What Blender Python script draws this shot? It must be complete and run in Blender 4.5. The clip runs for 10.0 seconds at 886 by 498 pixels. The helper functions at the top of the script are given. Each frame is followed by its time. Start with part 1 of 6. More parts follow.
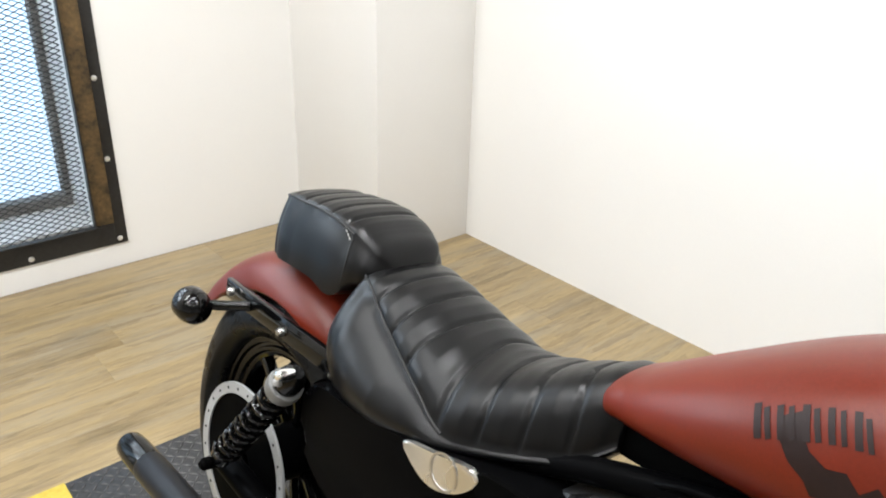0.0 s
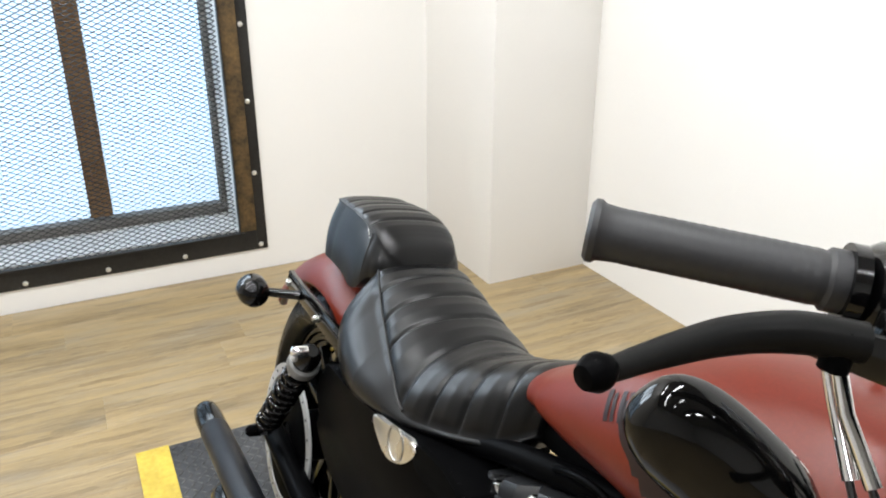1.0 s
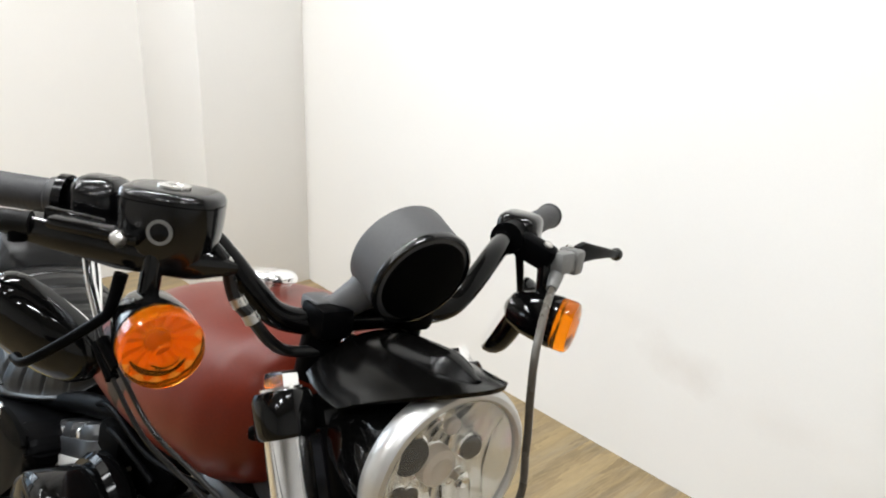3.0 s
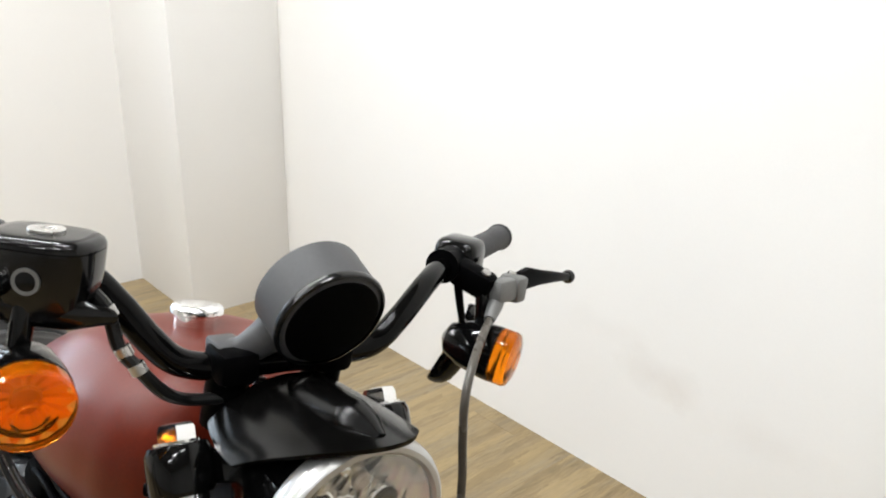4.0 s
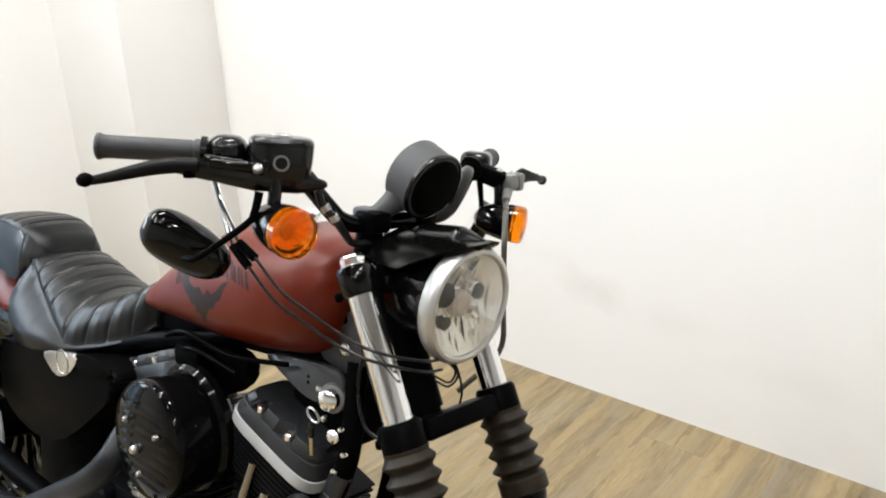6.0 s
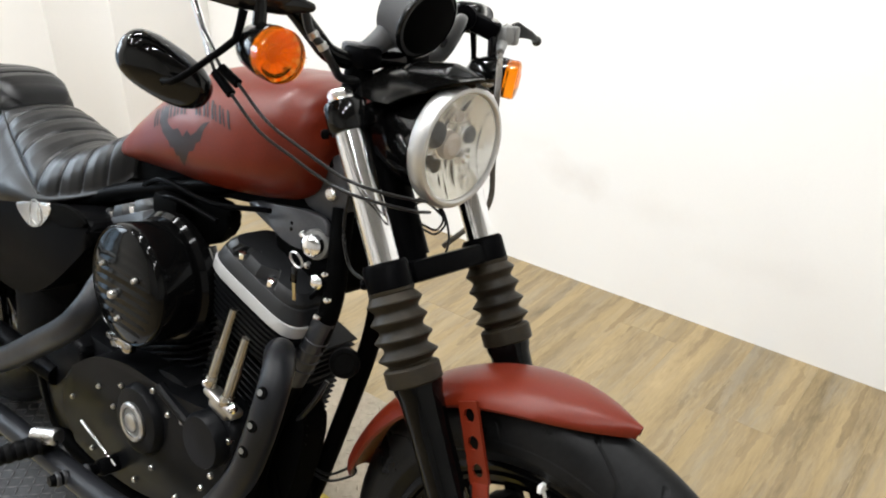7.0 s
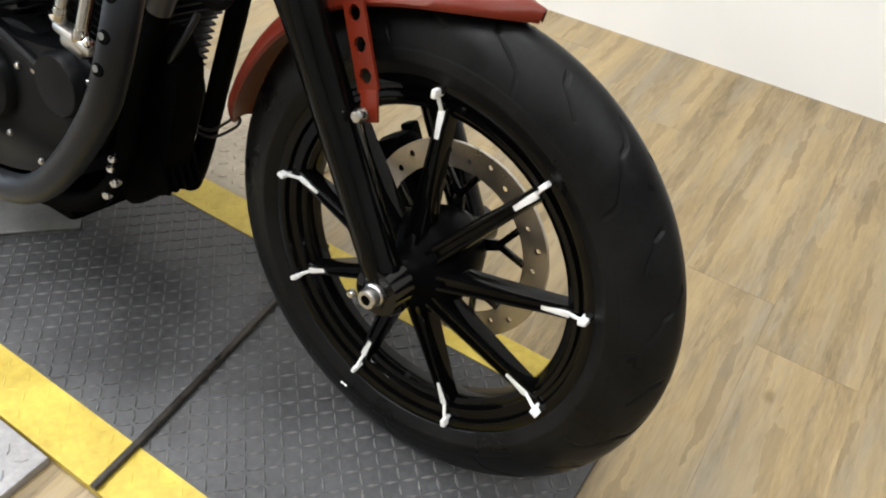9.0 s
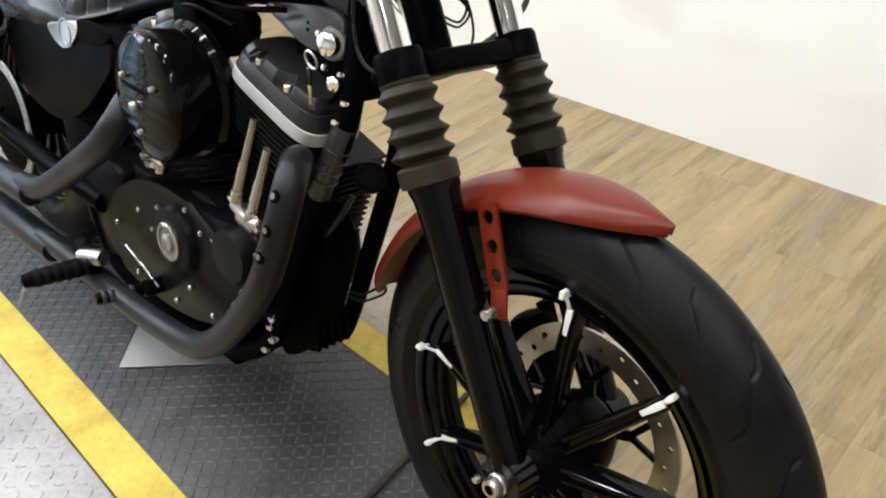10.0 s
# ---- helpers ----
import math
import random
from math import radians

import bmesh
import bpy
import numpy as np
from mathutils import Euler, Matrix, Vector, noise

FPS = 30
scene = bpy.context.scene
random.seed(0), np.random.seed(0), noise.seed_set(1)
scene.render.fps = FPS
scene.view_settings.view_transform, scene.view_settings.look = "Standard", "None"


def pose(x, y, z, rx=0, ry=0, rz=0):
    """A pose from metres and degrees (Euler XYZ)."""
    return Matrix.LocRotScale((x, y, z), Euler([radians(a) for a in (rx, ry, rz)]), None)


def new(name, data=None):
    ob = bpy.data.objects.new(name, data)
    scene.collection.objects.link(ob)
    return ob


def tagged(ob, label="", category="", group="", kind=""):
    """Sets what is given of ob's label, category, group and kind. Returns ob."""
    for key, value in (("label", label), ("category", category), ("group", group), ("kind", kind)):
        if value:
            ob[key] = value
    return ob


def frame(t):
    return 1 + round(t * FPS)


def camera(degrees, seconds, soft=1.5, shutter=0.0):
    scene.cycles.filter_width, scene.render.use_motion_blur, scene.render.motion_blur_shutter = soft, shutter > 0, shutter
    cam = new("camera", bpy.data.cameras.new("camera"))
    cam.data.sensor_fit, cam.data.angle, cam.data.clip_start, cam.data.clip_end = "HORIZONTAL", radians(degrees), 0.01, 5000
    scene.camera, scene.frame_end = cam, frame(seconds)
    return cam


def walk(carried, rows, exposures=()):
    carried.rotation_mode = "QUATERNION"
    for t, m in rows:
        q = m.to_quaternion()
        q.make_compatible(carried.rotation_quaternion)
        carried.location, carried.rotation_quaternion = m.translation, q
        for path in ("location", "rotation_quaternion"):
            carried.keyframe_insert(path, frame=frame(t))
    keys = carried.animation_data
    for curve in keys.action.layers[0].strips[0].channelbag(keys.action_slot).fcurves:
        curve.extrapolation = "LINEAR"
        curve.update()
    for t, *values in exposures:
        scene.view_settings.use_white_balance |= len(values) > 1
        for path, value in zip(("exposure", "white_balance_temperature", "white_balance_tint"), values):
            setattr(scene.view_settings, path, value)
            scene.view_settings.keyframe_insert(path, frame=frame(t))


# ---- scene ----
from mathutils.bvhtree import BVHTree

# ---- camera ----
cam = camera(60.0, 10.0, soft=2.0)
PATH = [
    (0.0, -0.505, -0.555, 1.265, 64.81, -1.64, 49.56),
    (0.5, -0.386, -0.519, 1.280, 67.05, -1.30, 58.25),
    (1.0, -0.266, -0.398, 1.263, 67.36, -0.04, 63.58),
    (1.5, -0.134, -0.355, 1.258, 69.21, -0.13, 60.37),
    (2.0, 0.069, -0.377, 1.291, 69.94, -0.82, 53.77),
    (2.5, 0.153, -0.313, 1.307, 70.28, -1.98, 51.65),
    (3.0, 0.157, -0.245, 1.286, 70.28, -1.87, 49.17),
    (3.2, 0.158, -0.221, 1.290, 70.04, -1.45, 49.19),
    (4.3, 0.177, -0.151, 1.300, 70.96, -0.99, 48.69),
    (4.5, 0.203, -0.172, 1.287, 71.66, -0.90, 48.45),
    (5.0, 0.291, -0.371, 1.305, 72.88, 1.50, 44.33),
    (5.2, 0.326, -0.465, 1.314, 73.27, 1.63, 42.28),
    (6.3, 0.329, -0.600, 1.297, 68.67, 1.11, 38.97),
    (6.5, 0.325, -0.605, 1.266, 67.69, 0.07, 38.64),
    (7.0, 0.322, -0.609, 1.218, 63.26, -0.75, 39.03),
    (7.5, 0.325, -0.610, 1.146, 60.53, -2.69, 38.66),
    (8.0, 0.339, -0.613, 1.080, 55.49, -3.62, 36.09),
    (8.5, 0.356, -0.611, 1.031, 50.85, -3.98, 34.59),
    (9.0, 0.373, -0.614, 0.998, 47.26, -3.53, 33.54),
    (9.5, 0.371, -0.610, 1.021, 47.33, -0.61, 34.57),
    (10.0, 0.368, -0.547, 1.102, 54.03, 2.34, 44.35),
]
walk(cam, [(t, pose(*p)) for t, *p in PATH], [(0.0, -0.46), (1.5, -0.53), (2.5, -0.61), (5.0, -0.63), (6.5, -0.43), (8.0, -0.30), (9.3, -0.28), (10.0, -0.38)])

# ---- world and lights ----
world = bpy.data.worlds.new("world")
scene.world = world
world.use_nodes = True
sky = world.node_tree.nodes.new("ShaderNodeTexSky")
sky.sky_type, sky.sun_disc, sky.sun_elevation, sky.sun_rotation = "NISHITA", False, radians(40), radians(200)
world.node_tree.links.new(sky.outputs[0], world.node_tree.nodes["Background"].inputs[0])
world.node_tree.nodes["Background"].inputs[1].default_value = 0.12


def area_lamp(name, x, y, z, sx, sy, watts, colour):
    lamp = bpy.data.lights.new(name, "AREA")
    lamp.shape, lamp.size, lamp.size_y, lamp.energy, lamp.color = "RECTANGLE", sx, sy, watts, colour
    ob = new(name, lamp)
    ob.matrix_world = pose(x, y, z)
    return ob


# daylight through the upper part of the window
sky_panel = area_lamp("window_daylight", -3.30, -0.78, 1.62, 0.80, 1.80, 95.0, (0.80, 0.90, 1.0))
sky_panel.matrix_world = pose(-3.30, -0.78, 1.62, 0, -90, 0)
# rows of unseen, assumed ceiling tubes; x=-2.75 is fill added for the column
for lx, row in ((-2.75, ((-0.75, 30), (-1.75, 46))), (-1.55, ((0.20, 54), (-0.55, 36), (-1.35, 36), (-2.15, 34), (-2.95, 30), (-3.75, 30))), (-0.25, ((0.20, 50), (-1.35, 14), (-2.95, 14))), (1.45, ((0.20, 30), (-1.35, 54), (-2.95, 40)))):
    for ly, watts in row:
        area_lamp("assumed_ceiling_lamp", lx, ly, 3.54, 0.12, 0.7, watts, (0.955, 0.972, 0.982))


# ---- materials ----
def material(name, colour, rough=0.5, metal=0.0, vary=0.12, scale=9.0, fine=120.0, bump=0.08, depth=0.001,
             coat=0.0, stretch=(1, 1, 1), rough_vary=0.1, second=None, random=0.0, spec=0.4):
    """A surface with broad and fine variation of colour and gloss, and fine relief."""
    m = bpy.data.materials.new(name)
    m.use_nodes = True
    nt = m.node_tree
    p = nt.nodes["Principled BSDF"]
    link = nt.links.new

    def node(kind, **values):
        n = nt.nodes.new(kind)
        for k, v in values.items():
            n.inputs[k].default_value = v
        return n

    co = node("ShaderNodeTexCoord")
    mp = node("ShaderNodeMapping", Scale=stretch)
    link(co.outputs["Object"], mp.inputs["Vector"])
    vector = mp.outputs["Vector"]
    if random:
        info = node("ShaderNodeObjectInfo")
        add = nt.nodes.new("ShaderNodeVectorMath")
        add.operation = "MULTIPLY_ADD"
        add.inputs[1].default_value = (37.0, 91.0, 53.0)
        link(info.outputs["Random"], add.inputs[0])
        link(vector, add.inputs[2])
        vector = add.outputs[0]
    broad = node("ShaderNodeTexNoise", Scale=scale, Detail=5.0, Roughness=0.6)
    small = node("ShaderNodeTexNoise", Scale=fine, Detail=4.0, Roughness=0.6)
    link(vector, broad.inputs["Vector"])
    link(vector, small.inputs["Vector"])
    mix = nt.nodes.new("ShaderNodeMix")
    mix.data_type = "RGBA"
    lo = [c * (1 - vary) for c in colour]
    hi = [min(1.0, c * (1 + vary)) for c in (second or colour)]
    mix.inputs[6].default_value, mix.inputs[7].default_value = (*lo, 1), (*hi, 1)
    half = nt.nodes.new("ShaderNodeMath")
    half.operation = "MULTIPLY_ADD"
    half.inputs[1].default_value = 0.35
    link(small.outputs["Fac"], half.inputs[0])
    half2 = nt.nodes.new("ShaderNodeMath")
    half2.operation = "MULTIPLY"
    half2.inputs[1].default_value = 0.65
    link(broad.outputs["Fac"], half2.inputs[0])
    link(half2.outputs[0], half.inputs[2])
    spread = node("ShaderNodeMapRange", **{"From Min": 0.3, "From Max": 0.7})
    link(half.outputs[0], spread.inputs["Value"])
    link(spread.outputs["Result"], mix.inputs[0])
    colour_out = mix.outputs[2]
    if random:
        tone = node("ShaderNodeMapRange", **{"To Min": 1 - random, "To Max": 1 + random})
        link(info.outputs["Random"], tone.inputs["Value"])
        hsv = node("ShaderNodeHueSaturation")
        link(tone.outputs["Result"], hsv.inputs["Value"])
        link(colour_out, hsv.inputs["Color"])
        colour_out = hsv.outputs["Color"]
    link(colour_out, p.inputs["Base Color"])
    gloss = node("ShaderNodeMapRange", **{"From Min": 0.3, "From Max": 0.7, "To Min": max(0.02, rough - rough_vary), "To Max": min(1, rough + rough_vary)})
    link(broad.outputs["Fac"], gloss.inputs["Value"])
    link(gloss.outputs["Result"], p.inputs["Roughness"])
    p.inputs["Metallic"].default_value = metal
    p.inputs["Coat Weight"].default_value = coat
    p.inputs["Specular IOR Level"].default_value = spec
    if bump:
        b = node("ShaderNodeBump", Strength=bump, Distance=depth)
        link(small.outputs["Fac"], b.inputs["Height"])
        link(b.outputs["Normal"], p.inputs["Normal"])
    return m


gloss_black = material("gloss_black", (0.002, 0.002, 0.002), 0.09, vary=0.2, bump=0.02, rough_vary=0.04, spec=0.3)
semi_gloss = material("semi_gloss_black", (0.0025, 0.0025, 0.0027), 0.15, vary=0.2, fine=300, bump=0.06, spec=0.4)
satin_black = material("satin_black", (0.0017, 0.0017, 0.0019), 0.33, vary=0.2, bump=0.06, spec=0.016, rough_vary=0.03)
engine_black = material("wrinkle_black", (0.0042, 0.0044, 0.0050), 0.34, vary=0.3, fine=400, bump=0.12, spec=0.07, rough_vary=0.03)
rubber_dark = material("dark_peg_rubber", (0.004, 0.004, 0.004), 0.6, vary=0.3, spec=0.05)
brow_black = material("satin_brow_black", (0.0016, 0.0015, 0.0014), 0.20, vary=0.25, fine=300, bump=0.05, spec=0.16)
louvre_black = material("air_cleaner_black", (0.002, 0.002, 0.002), 0.08, vary=0.2, bump=0.02, rough_vary=0.02, spec=0.13)
fork_black = material("fork_gloss_black", (0.0015, 0.0015, 0.0015), 0.07, vary=0.2, bump=0.01, rough_vary=0.02, spec=0.14)
satin_lever = material("satin_lever_black", (0.004, 0.004, 0.004), 0.42, vary=0.25, fine=300, bump=0.1, spec=0.12)
neck_grey = material("worn_satin_grey", (0.036, 0.037, 0.041), 0.38, vary=0.35, fine=200, bump=0.1, spec=0.4)
cover_grey = material("satin_charcoal", (0.013, 0.0135, 0.0145), 0.38, vary=0.25, fine=300, bump=0.1, spec=0.3)
push_rod_steel = material("smoked_chrome", (0.42, 0.39, 0.34), 0.2, metal=1.0, vary=0.1)
exhaust_black = material("exhaust_black", (0.0085, 0.0090, 0.0108), 0.38, vary=0.35, fine=300, bump=0.14, spec=0.20)
dark_iron = material("dark_iron", (0.0014, 0.0014, 0.0014), 0.6, vary=0.3, spec=0.015)
red_paint = material("matt_red_paint", (0.104, 0.0105, 0.0028), 0.35, vary=0.24, scale=5, fine=300, bump=0.04, rough_vary=0.06, spec=0.28)
decal_black = material("decal_black", (0.012, 0.0050, 0.0040), 0.45, vary=0.3, spec=0.25)
leather = material("black_leather", (0.0022, 0.0022, 0.0024), 0.31, spec=0.26, vary=0.25, fine=420, bump=0.25, depth=0.0006, rough_vary=0.03)
piping_mat = material("leather_piping", (0.008, 0.008, 0.008), 0.5)
thread_mat = material("pale_thread", (0.5, 0.48, 0.45), 0.7)
rubber = material("grip_rubber", (0.024, 0.024, 0.026), 0.5, vary=0.2, fine=300, bump=0.2)
boot_rubber = material("dusty_rubber", (0.0050, 0.0047, 0.0043), 0.52, vary=0.3, spec=0.22, second=(0.019, 0.0135, 0.0060), scale=22, fine=260, bump=0.25)
cable_rubber = material("cable_rubber", (0.006, 0.006, 0.006), 0.34, spec=0.3)
chrome = material("chrome", (0.95, 0.95, 0.95), 0.12, metal=1.0, vary=0.04, bump=0.02, rough_vary=0.04)
satin_alu = material("satin_aluminium", (0.56, 0.56, 0.55), 0.36, metal=0.8, vary=0.06, bump=0.04)
bright_bowl = material("vapour_plated_bowl", (0.80, 0.78, 0.72), 0.16, metal=0.75, vary=0.03, bump=0.0, rough_vary=0.03)
signal_bowl = material("bright_signal_bowl", (0.93, 0.90, 0.86), 0.16, metal=0.7, vary=0.03)
steel = material("brushed_steel", (0.50, 0.49, 0.47), 0.30, metal=1.0, vary=0.12, fine=240, bump=0.06)
silver = material("cast_silver", (0.40, 0.40, 0.395), 0.55, metal=0.4, vary=0.1, fine=300, bump=0.1)
nickel = material("satin_nickel", (0.72, 0.71, 0.69), 0.28, metal=1.0, vary=0.06)
disc_steel = material("disc_steel", (0.42, 0.39, 0.34), 0.34, metal=1.0, vary=0.18, fine=200)
white_mark = material("bare_cast_edge", (0.78, 0.78, 0.77), 0.5, metal=0.05, vary=0.08)
mirror_glass = material("mirror_glass", (0.9, 0.9, 0.9), 0.03, metal=1.0, vary=0.0, bump=0, rough_vary=0.0)
sash_paint = material("weathered_sash", (0.20, 0.19, 0.175), 0.65, vary=0.3, scale=8, fine=60)
gauge_black = material("gauge_black", (0.064, 0.064, 0.066), 0.5, vary=0.15, fine=300, bump=0.1, spec=0.3)
wood_frame = material("brown_timber", (0.20, 0.105, 0.04), 0.6, vary=0.3, scale=6, fine=60, stretch=(12, 12, 1))
jamb_wood = material("rusty_batten", (0.008, 0.006, 0.004), 0.7, vary=0.3, scale=22, fine=80, second=(0.135, 0.085, 0.034), bump=0.3)
steel_frame = material("dark_steel_angle", (0.035, 0.034, 0.033), 0.5, metal=0.5, vary=0.35, scale=7, fine=90, bump=0.15)
mesh_steel = material("expanded_mesh_steel", (0.05, 0.048, 0.045), 0.55, metal=0.6, vary=0.3)
bolt_zinc = material("zinc_bolt", (0.75, 0.74, 0.70), 0.35, metal=0.6, vary=0.1)
wall_paint = material("cream_wall_paint", (0.80, 0.787, 0.762), 0.75, vary=0.018, scale=1.3, fine=160, bump=0.12, depth=0.0008, rough_vary=0.08)


def blotched(m, marks):
    """Adds faint brown blotches of ragged outline at the given places (x, z, half width, half height)."""
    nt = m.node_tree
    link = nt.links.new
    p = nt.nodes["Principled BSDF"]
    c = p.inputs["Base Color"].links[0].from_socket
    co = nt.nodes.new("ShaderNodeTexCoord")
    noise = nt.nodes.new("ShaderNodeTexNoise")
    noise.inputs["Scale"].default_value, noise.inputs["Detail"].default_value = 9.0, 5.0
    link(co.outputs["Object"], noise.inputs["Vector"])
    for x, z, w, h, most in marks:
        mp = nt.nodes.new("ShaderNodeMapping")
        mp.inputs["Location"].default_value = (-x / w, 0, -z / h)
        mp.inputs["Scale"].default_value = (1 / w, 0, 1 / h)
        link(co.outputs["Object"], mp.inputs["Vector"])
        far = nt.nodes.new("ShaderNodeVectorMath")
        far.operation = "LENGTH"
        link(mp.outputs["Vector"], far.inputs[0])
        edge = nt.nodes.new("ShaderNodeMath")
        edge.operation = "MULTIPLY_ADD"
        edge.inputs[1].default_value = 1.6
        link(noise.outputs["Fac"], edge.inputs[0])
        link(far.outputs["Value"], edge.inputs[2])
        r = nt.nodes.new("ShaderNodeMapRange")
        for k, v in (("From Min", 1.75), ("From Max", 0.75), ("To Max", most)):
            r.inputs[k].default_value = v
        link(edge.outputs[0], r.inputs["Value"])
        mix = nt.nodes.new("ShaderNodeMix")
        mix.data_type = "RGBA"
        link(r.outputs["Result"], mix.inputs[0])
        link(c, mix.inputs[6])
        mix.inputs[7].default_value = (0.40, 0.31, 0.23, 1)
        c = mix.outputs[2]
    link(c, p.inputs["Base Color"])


blotched(wall_paint, ((-0.79, 0.34, 0.15, 0.07, 0.17), (-0.50, 0.30, 0.22, 0.07, 0.07), (-0.95, 0.42, 0.14, 0.05, 0.06), (-0.15, 0.22, 0.25, 0.06, 0.06)))
# for the two unseen walls; the grey steers fill light and reflections
far_paint = material("grey_wall_paint", (0.58, 0.575, 0.565), 0.8, vary=0.05)
# unseen ceiling: grey well below white, to cut bounce and reflections on black parts
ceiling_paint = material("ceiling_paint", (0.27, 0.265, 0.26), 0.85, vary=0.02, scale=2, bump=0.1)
plank_wood = material("oak_look_plank", (0.132, 0.092, 0.043), 0.40, vary=0.36, scale=2.6, fine=30.0, bump=0.12, depth=0.0006, stretch=(6.5, 0.7, 1),
                      second=(0.300, 0.225, 0.120), random=0.10, rough_vary=0.08)


def rustic_boards(m):
    """Adds honey and grey drifts, brown streaks and small knots to the plank print."""
    nt = m.node_tree
    link = nt.links.new
    p = nt.nodes["Principled BSDF"]
    base = p.inputs["Base Color"].links[0].from_socket
    co = nt.nodes.new("ShaderNodeTexCoord")
    info = nt.nodes.new("ShaderNodeObjectInfo")

    def pattern(kind, stretch, shift, lo, hi, out, **values):
        mp = nt.nodes.new("ShaderNodeMapping")
        mp.inputs["Scale"].default_value = stretch
        link(co.outputs["Object"], mp.inputs["Vector"])
        add = nt.nodes.new("ShaderNodeVectorMath")
        add.operation = "MULTIPLY_ADD"
        add.inputs[1].default_value = shift
        link(info.outputs["Random"], add.inputs[0])
        link(mp.outputs["Vector"], add.inputs[2])
        tex = nt.nodes.new(kind)
        for k, v in values.items():
            tex.inputs[k].default_value = v
        link(add.outputs[0], tex.inputs["Vector"])
        r = nt.nodes.new("ShaderNodeMapRange")
        r.inputs["From Min"].default_value, r.inputs["From Max"].default_value = lo, hi
        link(tex.outputs[out], r.inputs["Value"])
        return r.outputs["Result"]

    def blend(colour, mode, other, fac, most):
        scaled = nt.nodes.new("ShaderNodeMath")
        scaled.operation = "MULTIPLY"
        scaled.inputs[1].default_value = most
        link(fac, scaled.inputs[0])
        mix = nt.nodes.new("ShaderNodeMix")
        mix.data_type = "RGBA"
        mix.blend_type = mode
        link(scaled.outputs[0], mix.inputs[0])
        link(colour, mix.inputs[6])
        mix.inputs[7].default_value = (*other, 1)
        return mix.outputs[2]

    honey = pattern("ShaderNodeTexNoise", (9, 1.3, 1), (17, 43, 9), 0.46, 0.60, "Fac", Scale=1.6, Detail=8.0, Roughness=0.70)
    grey = pattern("ShaderNodeTexNoise", (8, 1.1, 1), (61, 23, 5), 0.48, 0.66, "Fac", Scale=1.5, Detail=8.0, Roughness=0.70)
    streak = pattern("ShaderNodeTexNoise", (16, 1.6, 1), (29, 71, 3), 0.60, 0.74, "Fac", Scale=1.7, Detail=9.0, Roughness=0.72)
    knot = pattern("ShaderNodeTexVoronoi", (1.0, 0.62, 1), (7, 13, 0), 0.055, 0.02, "Distance", Scale=4.2)
    c = blend(base, "MIX", (0.305, 0.226, 0.115), honey, 0.60)
    c = blend(c, "MIX", (0.262, 0.230, 0.172), grey, 0.65)
    c = blend(c, "MULTIPLY", (0.42, 0.34, 0.25), streak, 0.92)
    c = blend(c, "MULTIPLY", (0.30, 0.24, 0.17), knot, 0.75)
    wobble = nt.nodes.new("ShaderNodeTexNoise")
    wobble.inputs["Scale"].default_value, wobble.inputs["Detail"].default_value = 16.0, 8.0
    link(co.outputs["Object"], wobble.inputs["Vector"])
    push = nt.nodes.new("ShaderNodeVectorMath")
    push.operation = "MULTIPLY_ADD"
    push.inputs[1].default_value = (0.022, 0.30, 0.0)
    link(wobble.outputs["Color"], push.inputs[0])
    link(co.outputs["Object"], push.inputs[2])
    for stretch, shift, colour, lo, hi, most in (((28, 2.6, 1), (11, 5, 0), (0.345, 0.250, 0.118), 0.25, 1.0, 0.34), ((36, 3.2, 1), (3, 19, 0), (0.190, 0.150, 0.098), 0.40, 1.0, 0.30), ((60, 5.0, 1), (23, 7, 0), (0.110, 0.072, 0.034), 0.70, 1.0, 0.42)):
        mp = nt.nodes.new("ShaderNodeMapping")
        mp.inputs["Scale"].default_value = stretch
        link(push.outputs[0], mp.inputs["Vector"])
        add = nt.nodes.new("ShaderNodeVectorMath")
        add.operation = "MULTIPLY_ADD"
        add.inputs[1].default_value = shift
        link(info.outputs["Random"], add.inputs[0])
        link(mp.outputs["Vector"], add.inputs[2])
        cells = nt.nodes.new("ShaderNodeTexVoronoi")
        cells.inputs["Scale"].default_value = 1.0
        link(add.outputs[0], cells.inputs["Vector"])
        tone = nt.nodes.new("ShaderNodeSeparateColor")
        link(cells.outputs["Color"], tone.inputs[0])
        r = nt.nodes.new("ShaderNodeMapRange")
        r.inputs["From Min"].default_value, r.inputs["From Max"].default_value = lo, hi
        link(tone.outputs[0], r.inputs["Value"])
        c = blend(c, "MIX", colour, r.outputs["Result"], most)
    link(c, p.inputs["Base Color"])


rustic_boards(plank_wood)
joint_dark = material("floor_underlay", (0.19, 0.145, 0.085), 0.8, vary=0.2)
plate_dark = material("dark_tread_plate", (0.017, 0.017, 0.018), 0.45, metal=0.0, spec=0.28, vary=0.45, scale=3, fine=90, bump=0.2, second=(0.058, 0.058, 0.060))
lug_dark = material("worn_tread_lug", (0.050, 0.050, 0.052), 0.40, metal=0.2, spec=0.3, vary=0.5, scale=3, fine=120, second=(0.115, 0.112, 0.108))
yellow_paint = material("yellow_safety_paint", (0.40, 0.280, 0.028), 0.5, vary=0.20, scale=11, fine=70, bump=0.2, second=(0.49, 0.375, 0.058))
plate_grey = material("pale_tread_plate", (0.23, 0.222, 0.222), 0.5, metal=0.2, vary=0.2, scale=5, fine=90, bump=0.15, second=(0.36, 0.345, 0.345))
plate_tan = material("tan_tread_plate", (0.24, 0.20, 0.15), 0.55, metal=0.1, vary=0.2, scale=5, fine=90, bump=0.15, second=(0.34, 0.29, 0.22))
plate_steel = material("bright_tread_plate", (0.27, 0.265, 0.255), 0.45, metal=0.7, vary=0.2, scale=12, fine=90, bump=0.15)
